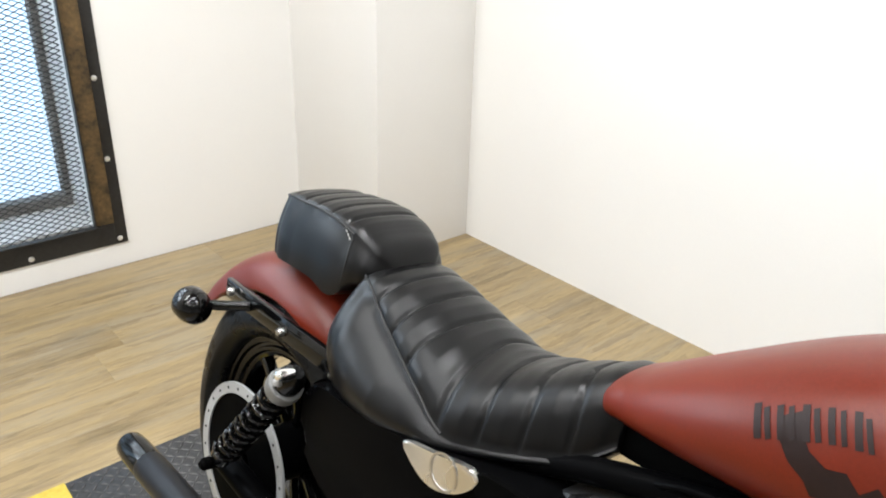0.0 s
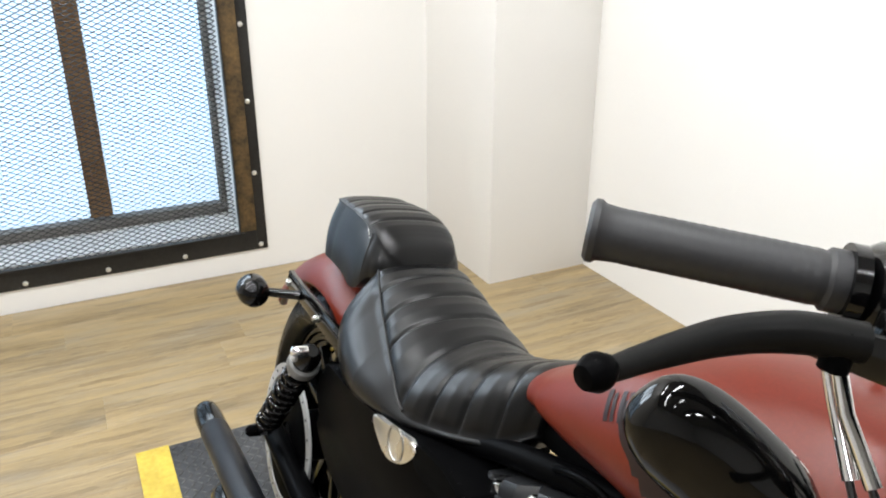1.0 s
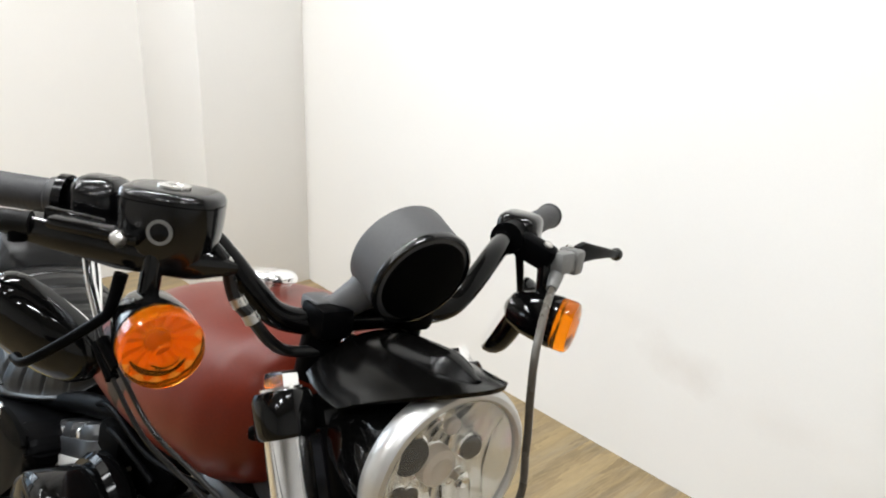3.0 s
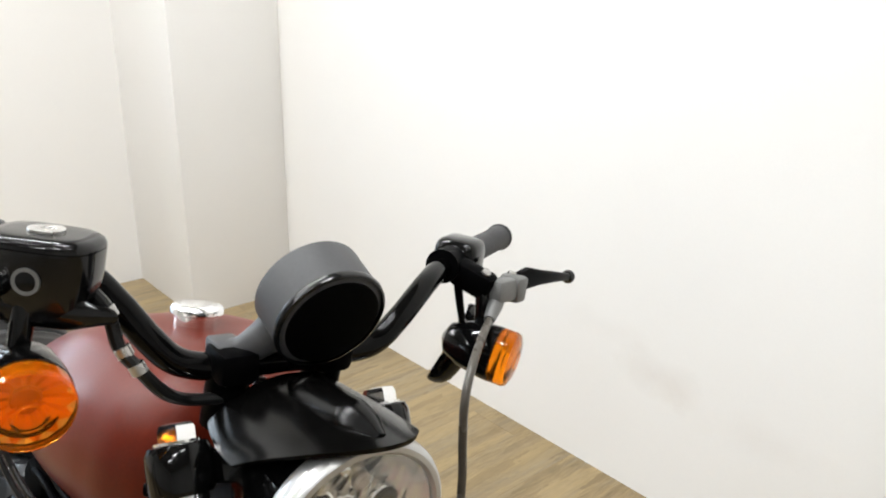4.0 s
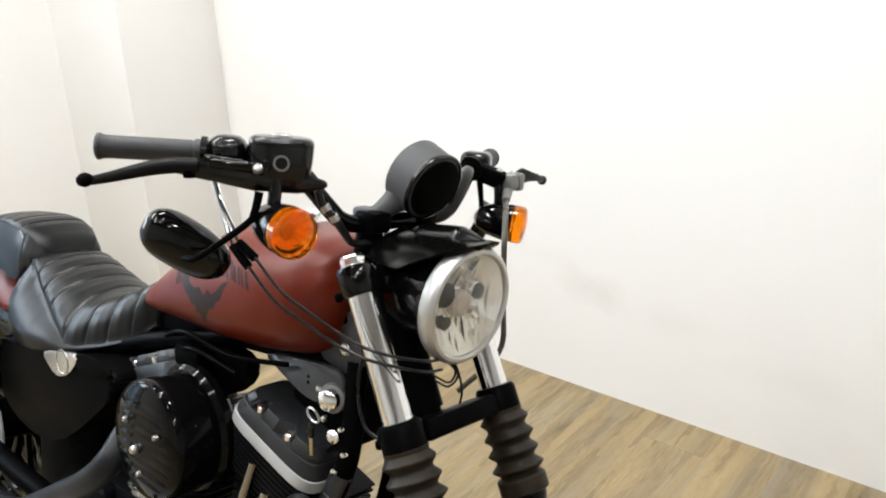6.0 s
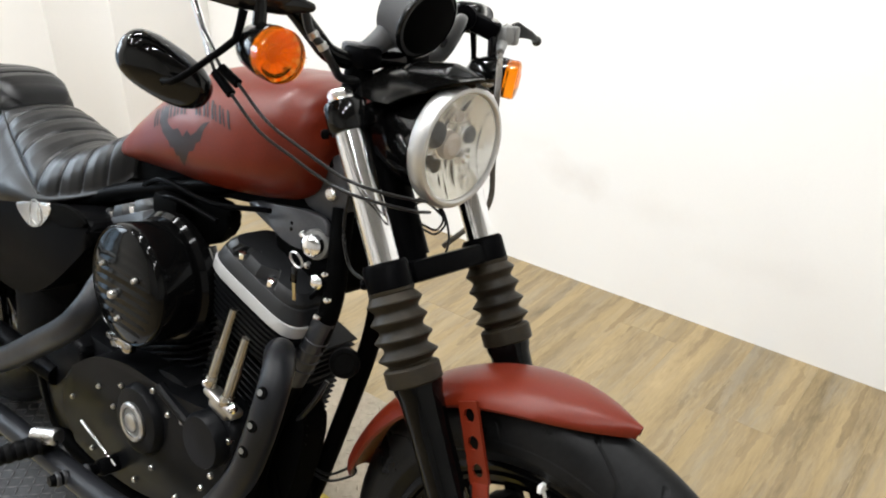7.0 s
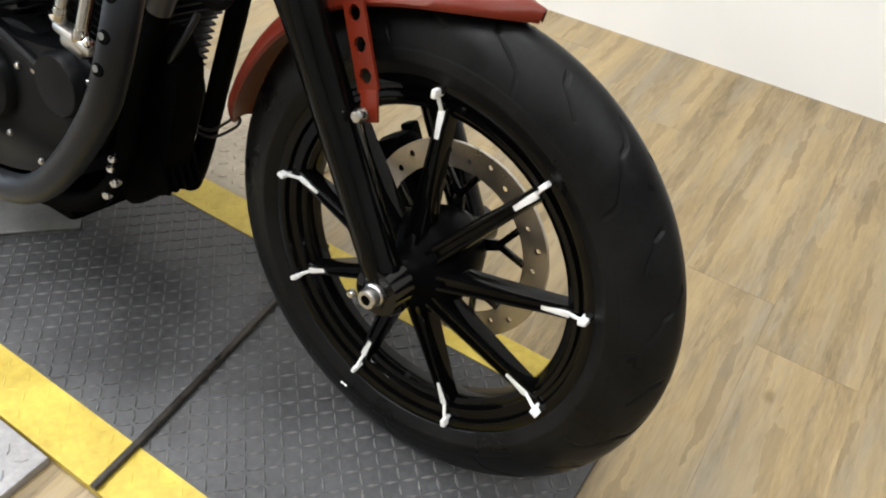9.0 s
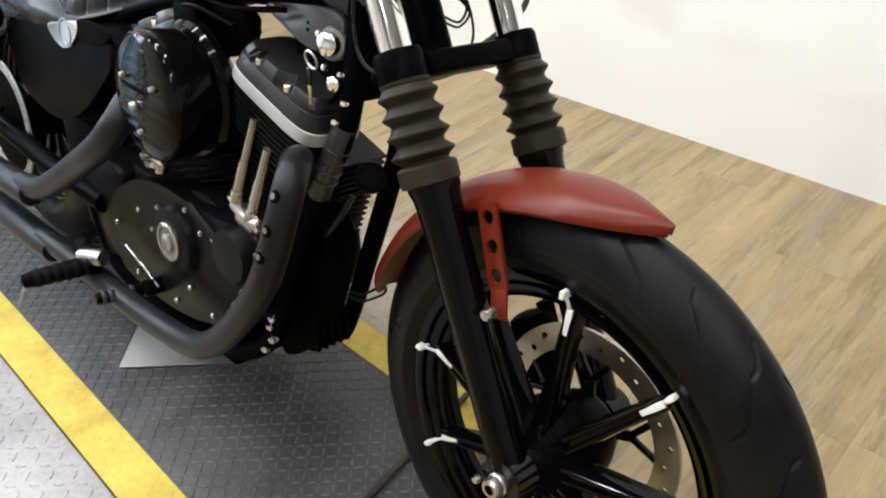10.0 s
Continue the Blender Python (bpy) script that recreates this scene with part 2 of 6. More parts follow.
dirt_black = material("black_bar_paint", (0.006, 0.006, 0.006), 0.35, vary=0.3, scale=30, second=(0.030, 0.024, 0.018))
shield_grey = material("warm_grey_shield", (0.42, 0.36, 0.30), 0.35, metal=0.5, vary=0.2)
brass = material("brass_key", (0.55, 0.42, 0.2), 0.35, metal=1.0)


def lens_material(name, colour, rough, transmission, ior=1.49):
    m = material(name, colour, rough, vary=0.04, bump=0.0, rough_vary=0.02)
    m.node_tree.nodes["Principled BSDF"].inputs["Transmission Weight"].default_value = transmission
    m.node_tree.nodes["Principled BSDF"].inputs["IOR"].default_value = ior
    return m


amber = lens_material("amber_lens", (1.0, 0.285, 0.007), 0.06, 0.90, 1.30)
cast_grey = material("grey_cast_alloy", (0.17, 0.17, 0.165), 0.42, metal=0.5, vary=0.15, fine=200, bump=0.15)
sheathed = material("brown_grey_cable_sheath", (0.075, 0.066, 0.055), 0.28, vary=0.2, fine=160, bump=0.1)
clear_glass = lens_material("clear_lens", (0.97, 0.97, 0.95), 0.03, 0.97)


tyre_front = material("tyre_rubber", (0.0020, 0.0020, 0.0022), 0.36, vary=0.6, scale=9, fine=160, bump=0.22, spec=0.11, second=(0.0060, 0.0060, 0.0061), rough_vary=0.18)


def glow(name, colour, strength):
    m = bpy.data.materials.new(name)
    m.use_nodes = True
    p = m.node_tree.nodes["Principled BSDF"]
    p.inputs["Base Color"].default_value = (*colour, 1)
    p.inputs["Emission Color"].default_value = (*colour, 1)
    p.inputs["Emission Strength"].default_value = strength
    return m


daylight = glow("overcast_daylight", (0.64, 0.82, 1.0), 1.8)


# ---- mesh helpers ----
def link_mesh(name, bm, mat, parent=None, label="", m=None, sharp=35.0):
    """Links a bmesh as one mesh object; m moves its vertices."""
    if m is not None:
        bmesh.ops.transform(bm, matrix=m, verts=bm.verts)
    bmesh.ops.recalc_face_normals(bm, faces=bm.faces)
    me = bpy.data.meshes.new(name)
    bm.to_mesh(me)
    bm.free()
    me.materials.append(mat)
    me.shade_smooth()
    me.set_sharp_from_angle(angle=radians(sharp))
    ob = new(name, me)
    if parent is not None:
        ob.parent = parent
    return tagged(ob, label)


def part(name, bm, mat, parent, label="", m=None, sharp=35.0):
    return link_mesh(name, bm, mat, parent, label, m, sharp)


def again(name, ob, parent, m):
    """Another object on the same mesh, at the pose m."""
    o = new(name, ob.data)
    o.parent = parent
    o.matrix_local = m
    return o


def box(sx, sy, sz, at=(0, 0, 0), bevel=0.0, seg=2, m=None):
    bm = bmesh.new()
    bmesh.ops.create_cube(bm, size=1)
    bmesh.ops.scale(bm, vec=(sx, sy, sz), verts=bm.verts)
    if bevel:
        bmesh.ops.bevel(bm, geom=bm.edges[:], offset=bevel, segments=seg, affect="EDGES", profile=0.5)
    if m is not None:
        bmesh.ops.transform(bm, matrix=m, verts=bm.verts)
    bmesh.ops.translate(bm, vec=at, verts=bm.verts)
    return bm


def join(*bms):
    out = bms[0]
    for b in bms[1:]:
        me = bpy.data.meshes.new("tmp")
        b.to_mesh(me)
        b.free()
        out.from_mesh(me)
        bpy.data.meshes.remove(me)
    return out


def rings(rows, closed=True, caps=True):
    """Skins a row of equally long rings of points."""
    bm = bmesh.new()
    vs = [[bm.verts.new(p) for p in r] for r in rows]
    n = len(rows[0])
    for a, b in zip(vs, vs[1:]):
        for i in range(n if closed else n - 1):
            bm.faces.new((a[i], a[(i + 1) % n], b[(i + 1) % n], b[i]))
    if caps and closed:
        bm.faces.new(vs[0][::-1])
        bm.faces.new(vs[-1])
    return bm


def spline(pts, n=8):
    """Points of a smooth curve through pts."""
    p = [Vector(q) for q in pts]
    p = [2 * p[0] - p[1]] + p + [2 * p[-1] - p[-2]]
    out = []
    for a, b, c, d in zip(p, p[1:], p[2:], p[3:]):
        for i in range(n):
            t = i / n
            out.append(0.5 * (2 * b + (c - a) * t + (2 * a - 5 * b + 4 * c - d) * t * t + (3 * b - a - 3 * c + d) * t ** 3))
    return out + [p[-2]]


def tube(pts, r, seg=12, n=8, smooth=True):
    """A round tube along pts; r is one radius or one for each of pts."""
    line = spline(pts, n) if smooth else [Vector(q) for q in pts]
    if isinstance(r, (int, float)):
        radii = [r] * len(line)
    else:
        radii = [float(q) for q in np.interp(np.linspace(0, len(r) - 1, len(line)), range(len(r)), r)]
    side = None
    rows = []
    for i, p in enumerate(line):
        d = (line[min(i + 1, len(line) - 1)] - line[max(i - 1, 0)]).normalized()
        if side is None:
            side = d.orthogonal().normalized()
        side = (side - d * side.dot(d)).normalized()
        up = d.cross(side)
        rows.append([p + radii[i] * (side * math.cos(a) + up * math.sin(a)) for a in np.linspace(0, 2 * math.pi, seg, endpoint=False)])
    return rings(rows)


def lathe(profile, axis_at, axis_dir, seg=32, closed=False, caps=True):
    """Turns (radius, height) pairs round the axis; caps the ends unless closed into a ring."""
    d = Vector(axis_dir).normalized()
    s = d.orthogonal().normalized()
    u = d.cross(s)
    at = Vector(axis_at)
    rows = []
    for a in np.linspace(0, 2 * math.pi, seg, endpoint=False):
        c = s * math.cos(a) + u * math.sin(a)
        rows.append([at + c * max(r, 1e-5) + d * h for r, h in profile])
    bm = bmesh.new()
    vs = [[bm.verts.new(p) for p in r] for r in rows]
    n = len(profile)
    for i in range(seg):
        a, b = vs[i], vs[(i + 1) % seg]
        for k in range(n if closed else n - 1):
            bm.faces.new((a[k], b[k], b[(k + 1) % n], a[(k + 1) % n]))
    if not closed and caps:
        bm.faces.new([v[0] for v in vs])
        bm.faces.new([v[-1] for v in vs][::-1])
    bmesh.ops.remove_doubles(bm, verts=bm.verts, dist=2e-5)
    return bm


def prism(outline, v0, v1, bevel=0.0, seg=2):
    """An outline in the side plane (u, w), from v0 to v1 across."""
    bm = bmesh.new()
    a = [bm.verts.new((u, v0, w)) for u, w in outline]
    b = [bm.verts.new((u, v1, w)) for u, w in outline]
    n = len(outline)
    bm.faces.new(a)
    bm.faces.new(b[::-1])
    for i in range(n):
        bm.faces.new((a[i], b[i], b[(i + 1) % n], a[(i + 1) % n]))
    if bevel:
        bmesh.ops.bevel(bm, geom=bm.edges[:], offset=bevel, segments=seg, affect="EDGES", profile=0.5)
    return bm


def round_outline(pts, n=5):
    """A closed smooth outline through pts."""
    q = [Vector((*p, 0)) for p in pts]
    m = len(q)
    out = []
    for i in range(m):
        a, b, c, d = q[i - 1], q[i], q[(i + 1) % m], q[(i + 2) % m]
        for k in range(n):
            t = k / n
            out.append(0.5 * (2 * b + (c - a) * t + (2 * a - 5 * b + 4 * c - d) * t * t + (3 * b - a - 3 * c + d) * t ** 3))
    return [(v.x, v.y) for v in out]


def bar(a, b, sx, sy, bevel=0.002, up=(0, 1, 0)):
    """A straight bar of section sx by sy from a to b; sy lies along up."""
    a, b = Vector(a), Vector(b)
    d = (b - a).normalized()
    y = (Vector(up) - d * d.dot(Vector(up))).normalized()
    x = y.cross(d)
    m = Matrix((x, y, d)).transposed().to_4x4()
    m.translation = (a + b) / 2
    return box(sx, sy, (b - a).length, bevel=bevel, m=m)


def curve(xs, ys, x):
    """Smooth values between the given ones."""
    xs, ys = np.array(xs, float), np.array(ys, float)
    g = np.gradient(ys, xs)
    i = int(np.clip(np.searchsorted(xs, x) - 1, 0, len(xs) - 2))
    h = xs[i + 1] - xs[i]
    t = (x - xs[i]) / h
    return ((2 * t ** 3 - 3 * t ** 2 + 1) * ys[i] + (t ** 3 - 2 * t ** 2 + t) * h * g[i]
            + (-2 * t ** 3 + 3 * t ** 2) * ys[i + 1] + (t ** 3 - t ** 2) * h * g[i + 1])


def empty(name, m=None):
    ob = new(name)
    ob.empty_display_size = 0.1
    if m is not None:
        ob.matrix_world = m
    return ob


def place_along(p, d):
    """A pose at p whose z axis points along d."""
    m = Vector(d).to_track_quat("Z", "Y").to_matrix().to_4x4()
    m.translation = p
    return m


# ---- room ----
FLOOR_Z, ROOM_H = -0.02, 3.6
X0, X1, Y0, Y1 = -3.18, 4.2, -6.0, 1.42
WIN = (-1.74, 0.181, 0.134, 2.05)          # opening in the rear wall: y0, y1, z0, z1


def structure(name, bm, mat, label, category="", m=None):
    return tagged(link_mesh(name, bm, mat, None, label, m), category=category or name.split("_")[0], kind="structure")


def slab(x0, x1, y0, y1, z0, z1, bevel=0.0):
    return box(x1 - x0, y1 - y0, z1 - z0, ((x0 + x1) / 2, (y0 + y1) / 2, (z0 + z1) / 2), bevel)


floor = structure("floor", slab(X0 - 0.4, X1, Y0, Y1 + 0.2, FLOOR_Z - 0.12, FLOOR_Z - 0.006), joint_dark, "wood-look plank floor in pale brown oak tones", "floor")
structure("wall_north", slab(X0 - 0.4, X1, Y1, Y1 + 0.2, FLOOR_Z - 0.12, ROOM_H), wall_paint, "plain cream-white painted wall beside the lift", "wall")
structure("wall_south", slab(X0 - 0.4, X1, Y0 - 0.2, Y0, FLOOR_Z - 0.12, ROOM_H), far_paint, "plain wall out of view, grey to limit fill light", "wall")
structure("wall_east", slab(X1, X1 + 0.2, Y0 - 0.2, Y1 + 0.2, FLOOR_Z - 0.12, ROOM_H), far_paint, "plain wall out of view, grey to limit fill light", "wall")
structure("ceiling", slab(X0 - 0.4, X1 + 0.2, Y0 - 0.2, Y1 + 0.2, ROOM_H, ROOM_H + 0.1), ceiling_paint, "plain grey ceiling out of view, darkened to cut bounce light", "ceiling")
WX = X0 - 0.34
rear = join(slab(WX, X0, Y0, WIN[0], FLOOR_Z - 0.1, ROOM_H), slab(WX, X0, WIN[1], Y1, FLOOR_Z - 0.1, ROOM_H),
            slab(WX, X0, WIN[0], WIN[1], FLOOR_Z - 0.1, WIN[2]), slab(WX, X0, WIN[0], WIN[1], WIN[3], ROOM_H))
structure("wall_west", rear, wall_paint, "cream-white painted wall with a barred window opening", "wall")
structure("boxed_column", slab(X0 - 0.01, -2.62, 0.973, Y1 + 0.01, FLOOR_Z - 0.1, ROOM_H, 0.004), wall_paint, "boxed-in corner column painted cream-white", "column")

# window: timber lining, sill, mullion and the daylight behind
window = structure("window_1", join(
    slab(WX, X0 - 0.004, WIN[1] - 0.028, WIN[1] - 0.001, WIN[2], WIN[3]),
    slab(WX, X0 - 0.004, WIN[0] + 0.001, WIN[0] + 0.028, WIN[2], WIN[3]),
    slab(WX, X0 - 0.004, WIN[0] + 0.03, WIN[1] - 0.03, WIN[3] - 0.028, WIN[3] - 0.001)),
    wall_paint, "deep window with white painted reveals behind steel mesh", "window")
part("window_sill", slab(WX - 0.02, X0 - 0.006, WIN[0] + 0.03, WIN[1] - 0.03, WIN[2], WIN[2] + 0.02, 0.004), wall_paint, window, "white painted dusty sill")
GX = X0 - 0.27
sash = join(slab(GX - 0.03, GX + 0.03, WIN[0] + 0.03, WIN[1] - 0.03, WIN[2] + 0.02, WIN[2] + 0.062, 0.003),
            slab(GX - 0.03, GX + 0.03, WIN[1] - 0.052, WIN[1] - 0.03, WIN[2] + 0.062, WIN[3] - 0.03, 0.003),
            slab(GX - 0.03, GX + 0.03, WIN[0] + 0.03, WIN[0] + 0.068, WIN[2] + 0.062, WIN[3] - 0.03, 0.003))
part("window_frame", sash, sash_paint, window, "grey-brown weathered window frame")
for my in (-0.335, -0.95):
    part("mullion", slab(GX - 0.035, GX + 0.035, my - 0.042, my + 0.042, WIN[2] + 0.076, WIN[3] - 0.03, 0.004), wood_frame, window, "brown timber mullion")
structure("backdrop", slab(WX - 0.9, WX - 0.88, WIN[0] - 2.5, WIN[1] + 2.5, -0.8, 4.0), daylight, "bright overcast daylight outside the window", "daylight")

# steel mesh guard bolted on the wall
guard = tagged(empty("window_guard", pose(0, 0, 0)), "dark steel security frame with expanded metal mesh bolted over the window", "window guard")
for bm in (slab(X0 + 0.001, X0 + 0.007, WIN[1] + 0.030, WIN[1] + 0.07, WIN[2] - 0.07, WIN[3] + 0.07, 0.001),
           slab(X0 + 0.001, X0 + 0.007, WIN[0] - 0.068, WIN[0] + 0.02, WIN[2] - 0.07, WIN[3] + 0.07, 0.001),
           slab(X0 + 0.0015, X0 + 0.0065, WIN[0] + 0.02, WIN[1] + 0.030, WIN[2] - 0.07, WIN[2] + 0.015, 0.001),
           slab(X0 + 0.0015, X0 + 0.0065, WIN[0] + 0.02, WIN[1] + 0.030, WIN[3] - 0.015, WIN[3] + 0.07, 0.001)):
    part("frame_bar", bm, steel_frame, guard, "dark steel flat bar")
part("rusty_batten", slab(X0 + 0.001, X0 + 0.016, WIN[1] - 0.034, WIN[1] + 0.0295, WIN[2] + 0.016, WIN[3] - 0.016, 0.002), jamb_wood, guard, "rust-brown batten inside the steel frame")
part("angle_lip", join(slab(X0 + 0.007, X0 + 0.03, WIN[1] - 0.040, WIN[1] - 0.0345, WIN[2] + 0.015, WIN[3] - 0.015),
                       slab(X0 + 0.007, X0 + 0.03, WIN[0] + 0.02, WIN[1] - 0.02, WIN[2] + 0.009, WIN[2] + 0.015)), steel_frame, guard)


def expanded_mesh(y0, y1, z0, z1, lw, sw, x):
    """Diamond mesh of zigzag strands; long way level."""
    verts, faces = [], []
    rows = int((z1 - z0) / sw)
    cols = int((y1 - y0) / lw * 2)
    t, d = 0.0024, 0.0034
    for r in range(rows + 1):
        for flip in (1, -1):
            base = len(verts)
            for c in range(cols + 1):
                y = y0 + c * lw / 2
                z = z0 + (r + 0.5) * sw + flip * sw * (0.25 if c % 2 else -0.25) + (sw / 2 if flip < 0 else 0)
                xx = x + flip * 0.001
                verts += [(xx - d, y, z - t), (xx + d, y, z), (xx, y, z + t)]
                if c:
                    for i in range(3):
                        j = (i + 1) % 3
                        faces.append((base + 3 * c - 3 + i, base + 3 * c - 3 + j, base + 3 * c + j, base + 3 * c + i))
    me = bpy.data.meshes.new("mesh_panel")
    me.from_pydata(verts, [], faces)
    me.materials.append(mesh_steel)
    return me


panel = new("mesh_panel", expanded_mesh(-1.2, WIN[1] - 0.036, WIN[2] + 0.012, WIN[3] - 0.01, 0.0365, 0.0178, X0 + 0.018))
panel.parent = guard
tagged(panel, "dark expanded metal diamond mesh", kind="stuff")
stud = part("bolt", lathe([(0.0095, 0), (0.0095, 0.002), (0.008, 0.0045), (0.003, 0.006)], (0, 0, 0), (1, 0, 0), 12), bolt_zinc, guard, "pale zinc bolt head")
stud.matrix_local = pose(X0 + 0.007, WIN[1] + 0.043, 0.084)
for z in (0.384, 0.664, 0.945, 1.22, 1.5, 1.78):
    again("bolt", stud, guard, pose(X0 + 0.007, WIN[1] + 0.043, z))
for y in (-0.074, -0.352, -0.63, -0.91, -1.19):
    again("bolt", stud, guard, pose(X0 + 0.007, y, 0.084))

# ---- lift platform ----
PX0, PX1, PY0, PY1 = -2.09, 0.268, -0.385, 0.202


def lugs(x0, x1, y0, y1, pitch, top, mat, size=0.0106, width=0.0036, height=0.0023):
    """Raised tread pattern: small pointed bars at right angles to one another."""
    verts, faces = [], []
    nx, ny = int((x1 - x0) / pitch), int((y1 - y0) / pitch)
    for i in range(nx):
        for j in range(ny):
            cx, cy = x0 + (i + 0.5) * (x1 - x0) / nx, y0 + (j + 0.5) * (y1 - y0) / ny
            a = radians(45 if (i + j) % 2 else -45)
            c, s = math.cos(a), math.sin(a)
            b = len(verts)
            h = height * random.uniform(0.75, 1.0)
            for lx, ly, lz in ((-size, 0, 0), (0, -width, 0), (size, 0, 0), (0, width, 0), (-size * 0.7, 0, h), (size * 0.7, 0, h)):
                verts.append((cx + lx * c - ly * s, cy + lx * s + ly * c, top + lz))
            faces += [(b, b + 1, b + 4), (b + 1, b + 5, b + 4), (b + 1, b + 2, b + 5), (b + 2, b + 3, b + 5), (b + 3, b + 4, b + 5), (b + 3, b, b + 4)]
    me = bpy.data.meshes.new("tread")
    me.from_pydata(verts, [], faces)
    me.materials.append(mat)
    return me


def tread(parent, mat, *args):
    ob = new("tread", lugs(*args[:6], mat, *args[6:]))
    ob.parent = parent
    return tagged(ob, kind="stuff")


lift = tagged(link_mesh("motorcycle_lift", slab(PX0, PX1, PY0 + 0.001, PY1 - 0.001, FLOOR_Z, -0.001, 0.002), plate_dark),
              "low dark tread-plate motorcycle lift with yellow painted edges", "motorcycle lift")
for y0, y1 in ((PY0, PY0 + 0.082), (PY1 - 0.075, PY1)):
    s = part("edge_stripe", slab(PX0 - 0.001, PX1 + 0.001, y0, y1, FLOOR_Z + 0.002, 0.0004), yellow_paint, lift, "yellow painted safety stripe")
    tread(s, yellow_paint, PX0 + 0.01, PX1 - 0.01, y0 + 0.002, y1 - 0.002, 0.0240, 0.0, 0.0100, 0.0028, 0.0011)
tread(lift, lug_dark, PX0 + 0.01, PX1 - 0.01, PY0 + 0.084, PY1 - 0.077, 0.0190, -0.001, 0.0112, 0.0028, 0.0021)
for y0, y1, x0, x1 in ((PY0 - 0.42, PY0 - 0.003, -1.75, -0.385), (PY1 + 0.003, PY1 + 0.32, -1.75, -0.52)):
    wing = tagged(link_mesh("side_ramp", slab(x0, x1, y0, y1, FLOOR_Z, -0.004, 0.002), plate_grey if y1 < 0 else plate_tan), "pale worn tread-plate side extension beside the lift", "lift ramp", group="side extensions of the lift")
    tread(wing, plate_grey if y1 < 0 else plate_tan, x0 + 0.01, x1 - 0.01, y0 + 0.01, y1 - 0.01, 0.03, -0.004)
    if y1 < 0:
        part("bolt", lathe([(0.0065, 0), (0.0065, 0.002), (0.005, 0.0035)], (-0.45, PY0 - 0.06, -0.004), (0, 0, 1), 12), steel, wing)
tagged(link_mesh("steel_plate", box(0.26, 0.26, 0.004, (-0.935, -0.05, 0.004), 0.001, m=pose(0, 0, 0, 0, 0, 45)), plate_steel),
               "loose bright square steel plate lying on the lift", "metal plate")
rod = tagged(link_mesh("black_bar", tube([(-0.288, -0.385, 0.006), (-0.30, -0.25, 0.006), (-0.33, 0.02, 0.006), (-0.352, 0.19, 0.007)], 0.0064, 10), dirt_black),
             "thin black metal bar lying across the lift", "metal bar")

# ---- motorcycle ----
LEAN = 11.5
bike = tagged(empty("motorcycle", pose(0, -0.064, 0, -LEAN)), "matt red and black cruiser motorcycle leaning on the lift", "motorcycle")
RAKE_AXIS = Vector((-0.5, 0, math.cos(radians(30))))
STEER = Matrix.Translation((0.117, 0, 0)) @ Matrix.Rotation(radians(-3.0), 4, RAKE_AXIS) @ Matrix.Translation((-0.117, 0, 0))
FORK = Vector((-0.482, 0, 0.876))
AXLE, REAR = Vector((0, 0, 0.331)), Vector((-1.53, 0, 0.318))


def fork(s, v, ahead=0.0):
    """A point s up the fork leg at v across, and so much ahead of it."""
    return AXLE + FORK * s + Vector((0.876, 0, 0.482)) * ahead + Vector((0, v, 0))


BOLTS = {}


def bolt(parent, p, d, r=0.007, h=0.006, mat=None, name="bolt"):
    """A domed bolt head; alike ones share a mesh."""
    mat = mat or steel
    r = r * 0.82
    key = (round(r, 4), round(h, 4), mat.name)
    m = place_along(p, d)
    if key not in BOLTS:
        BOLTS[key] = part(name, lathe([(r, -0.002), (r, h * 0.5), (r * 0.75, h * 0.9), (r * 0.2, h)], (0, 0, 0), (0, 0, 1), 10), mat, parent)
        BOLTS[key].matrix_local = m
    else:
        again(name, BOLTS[key], parent, m)


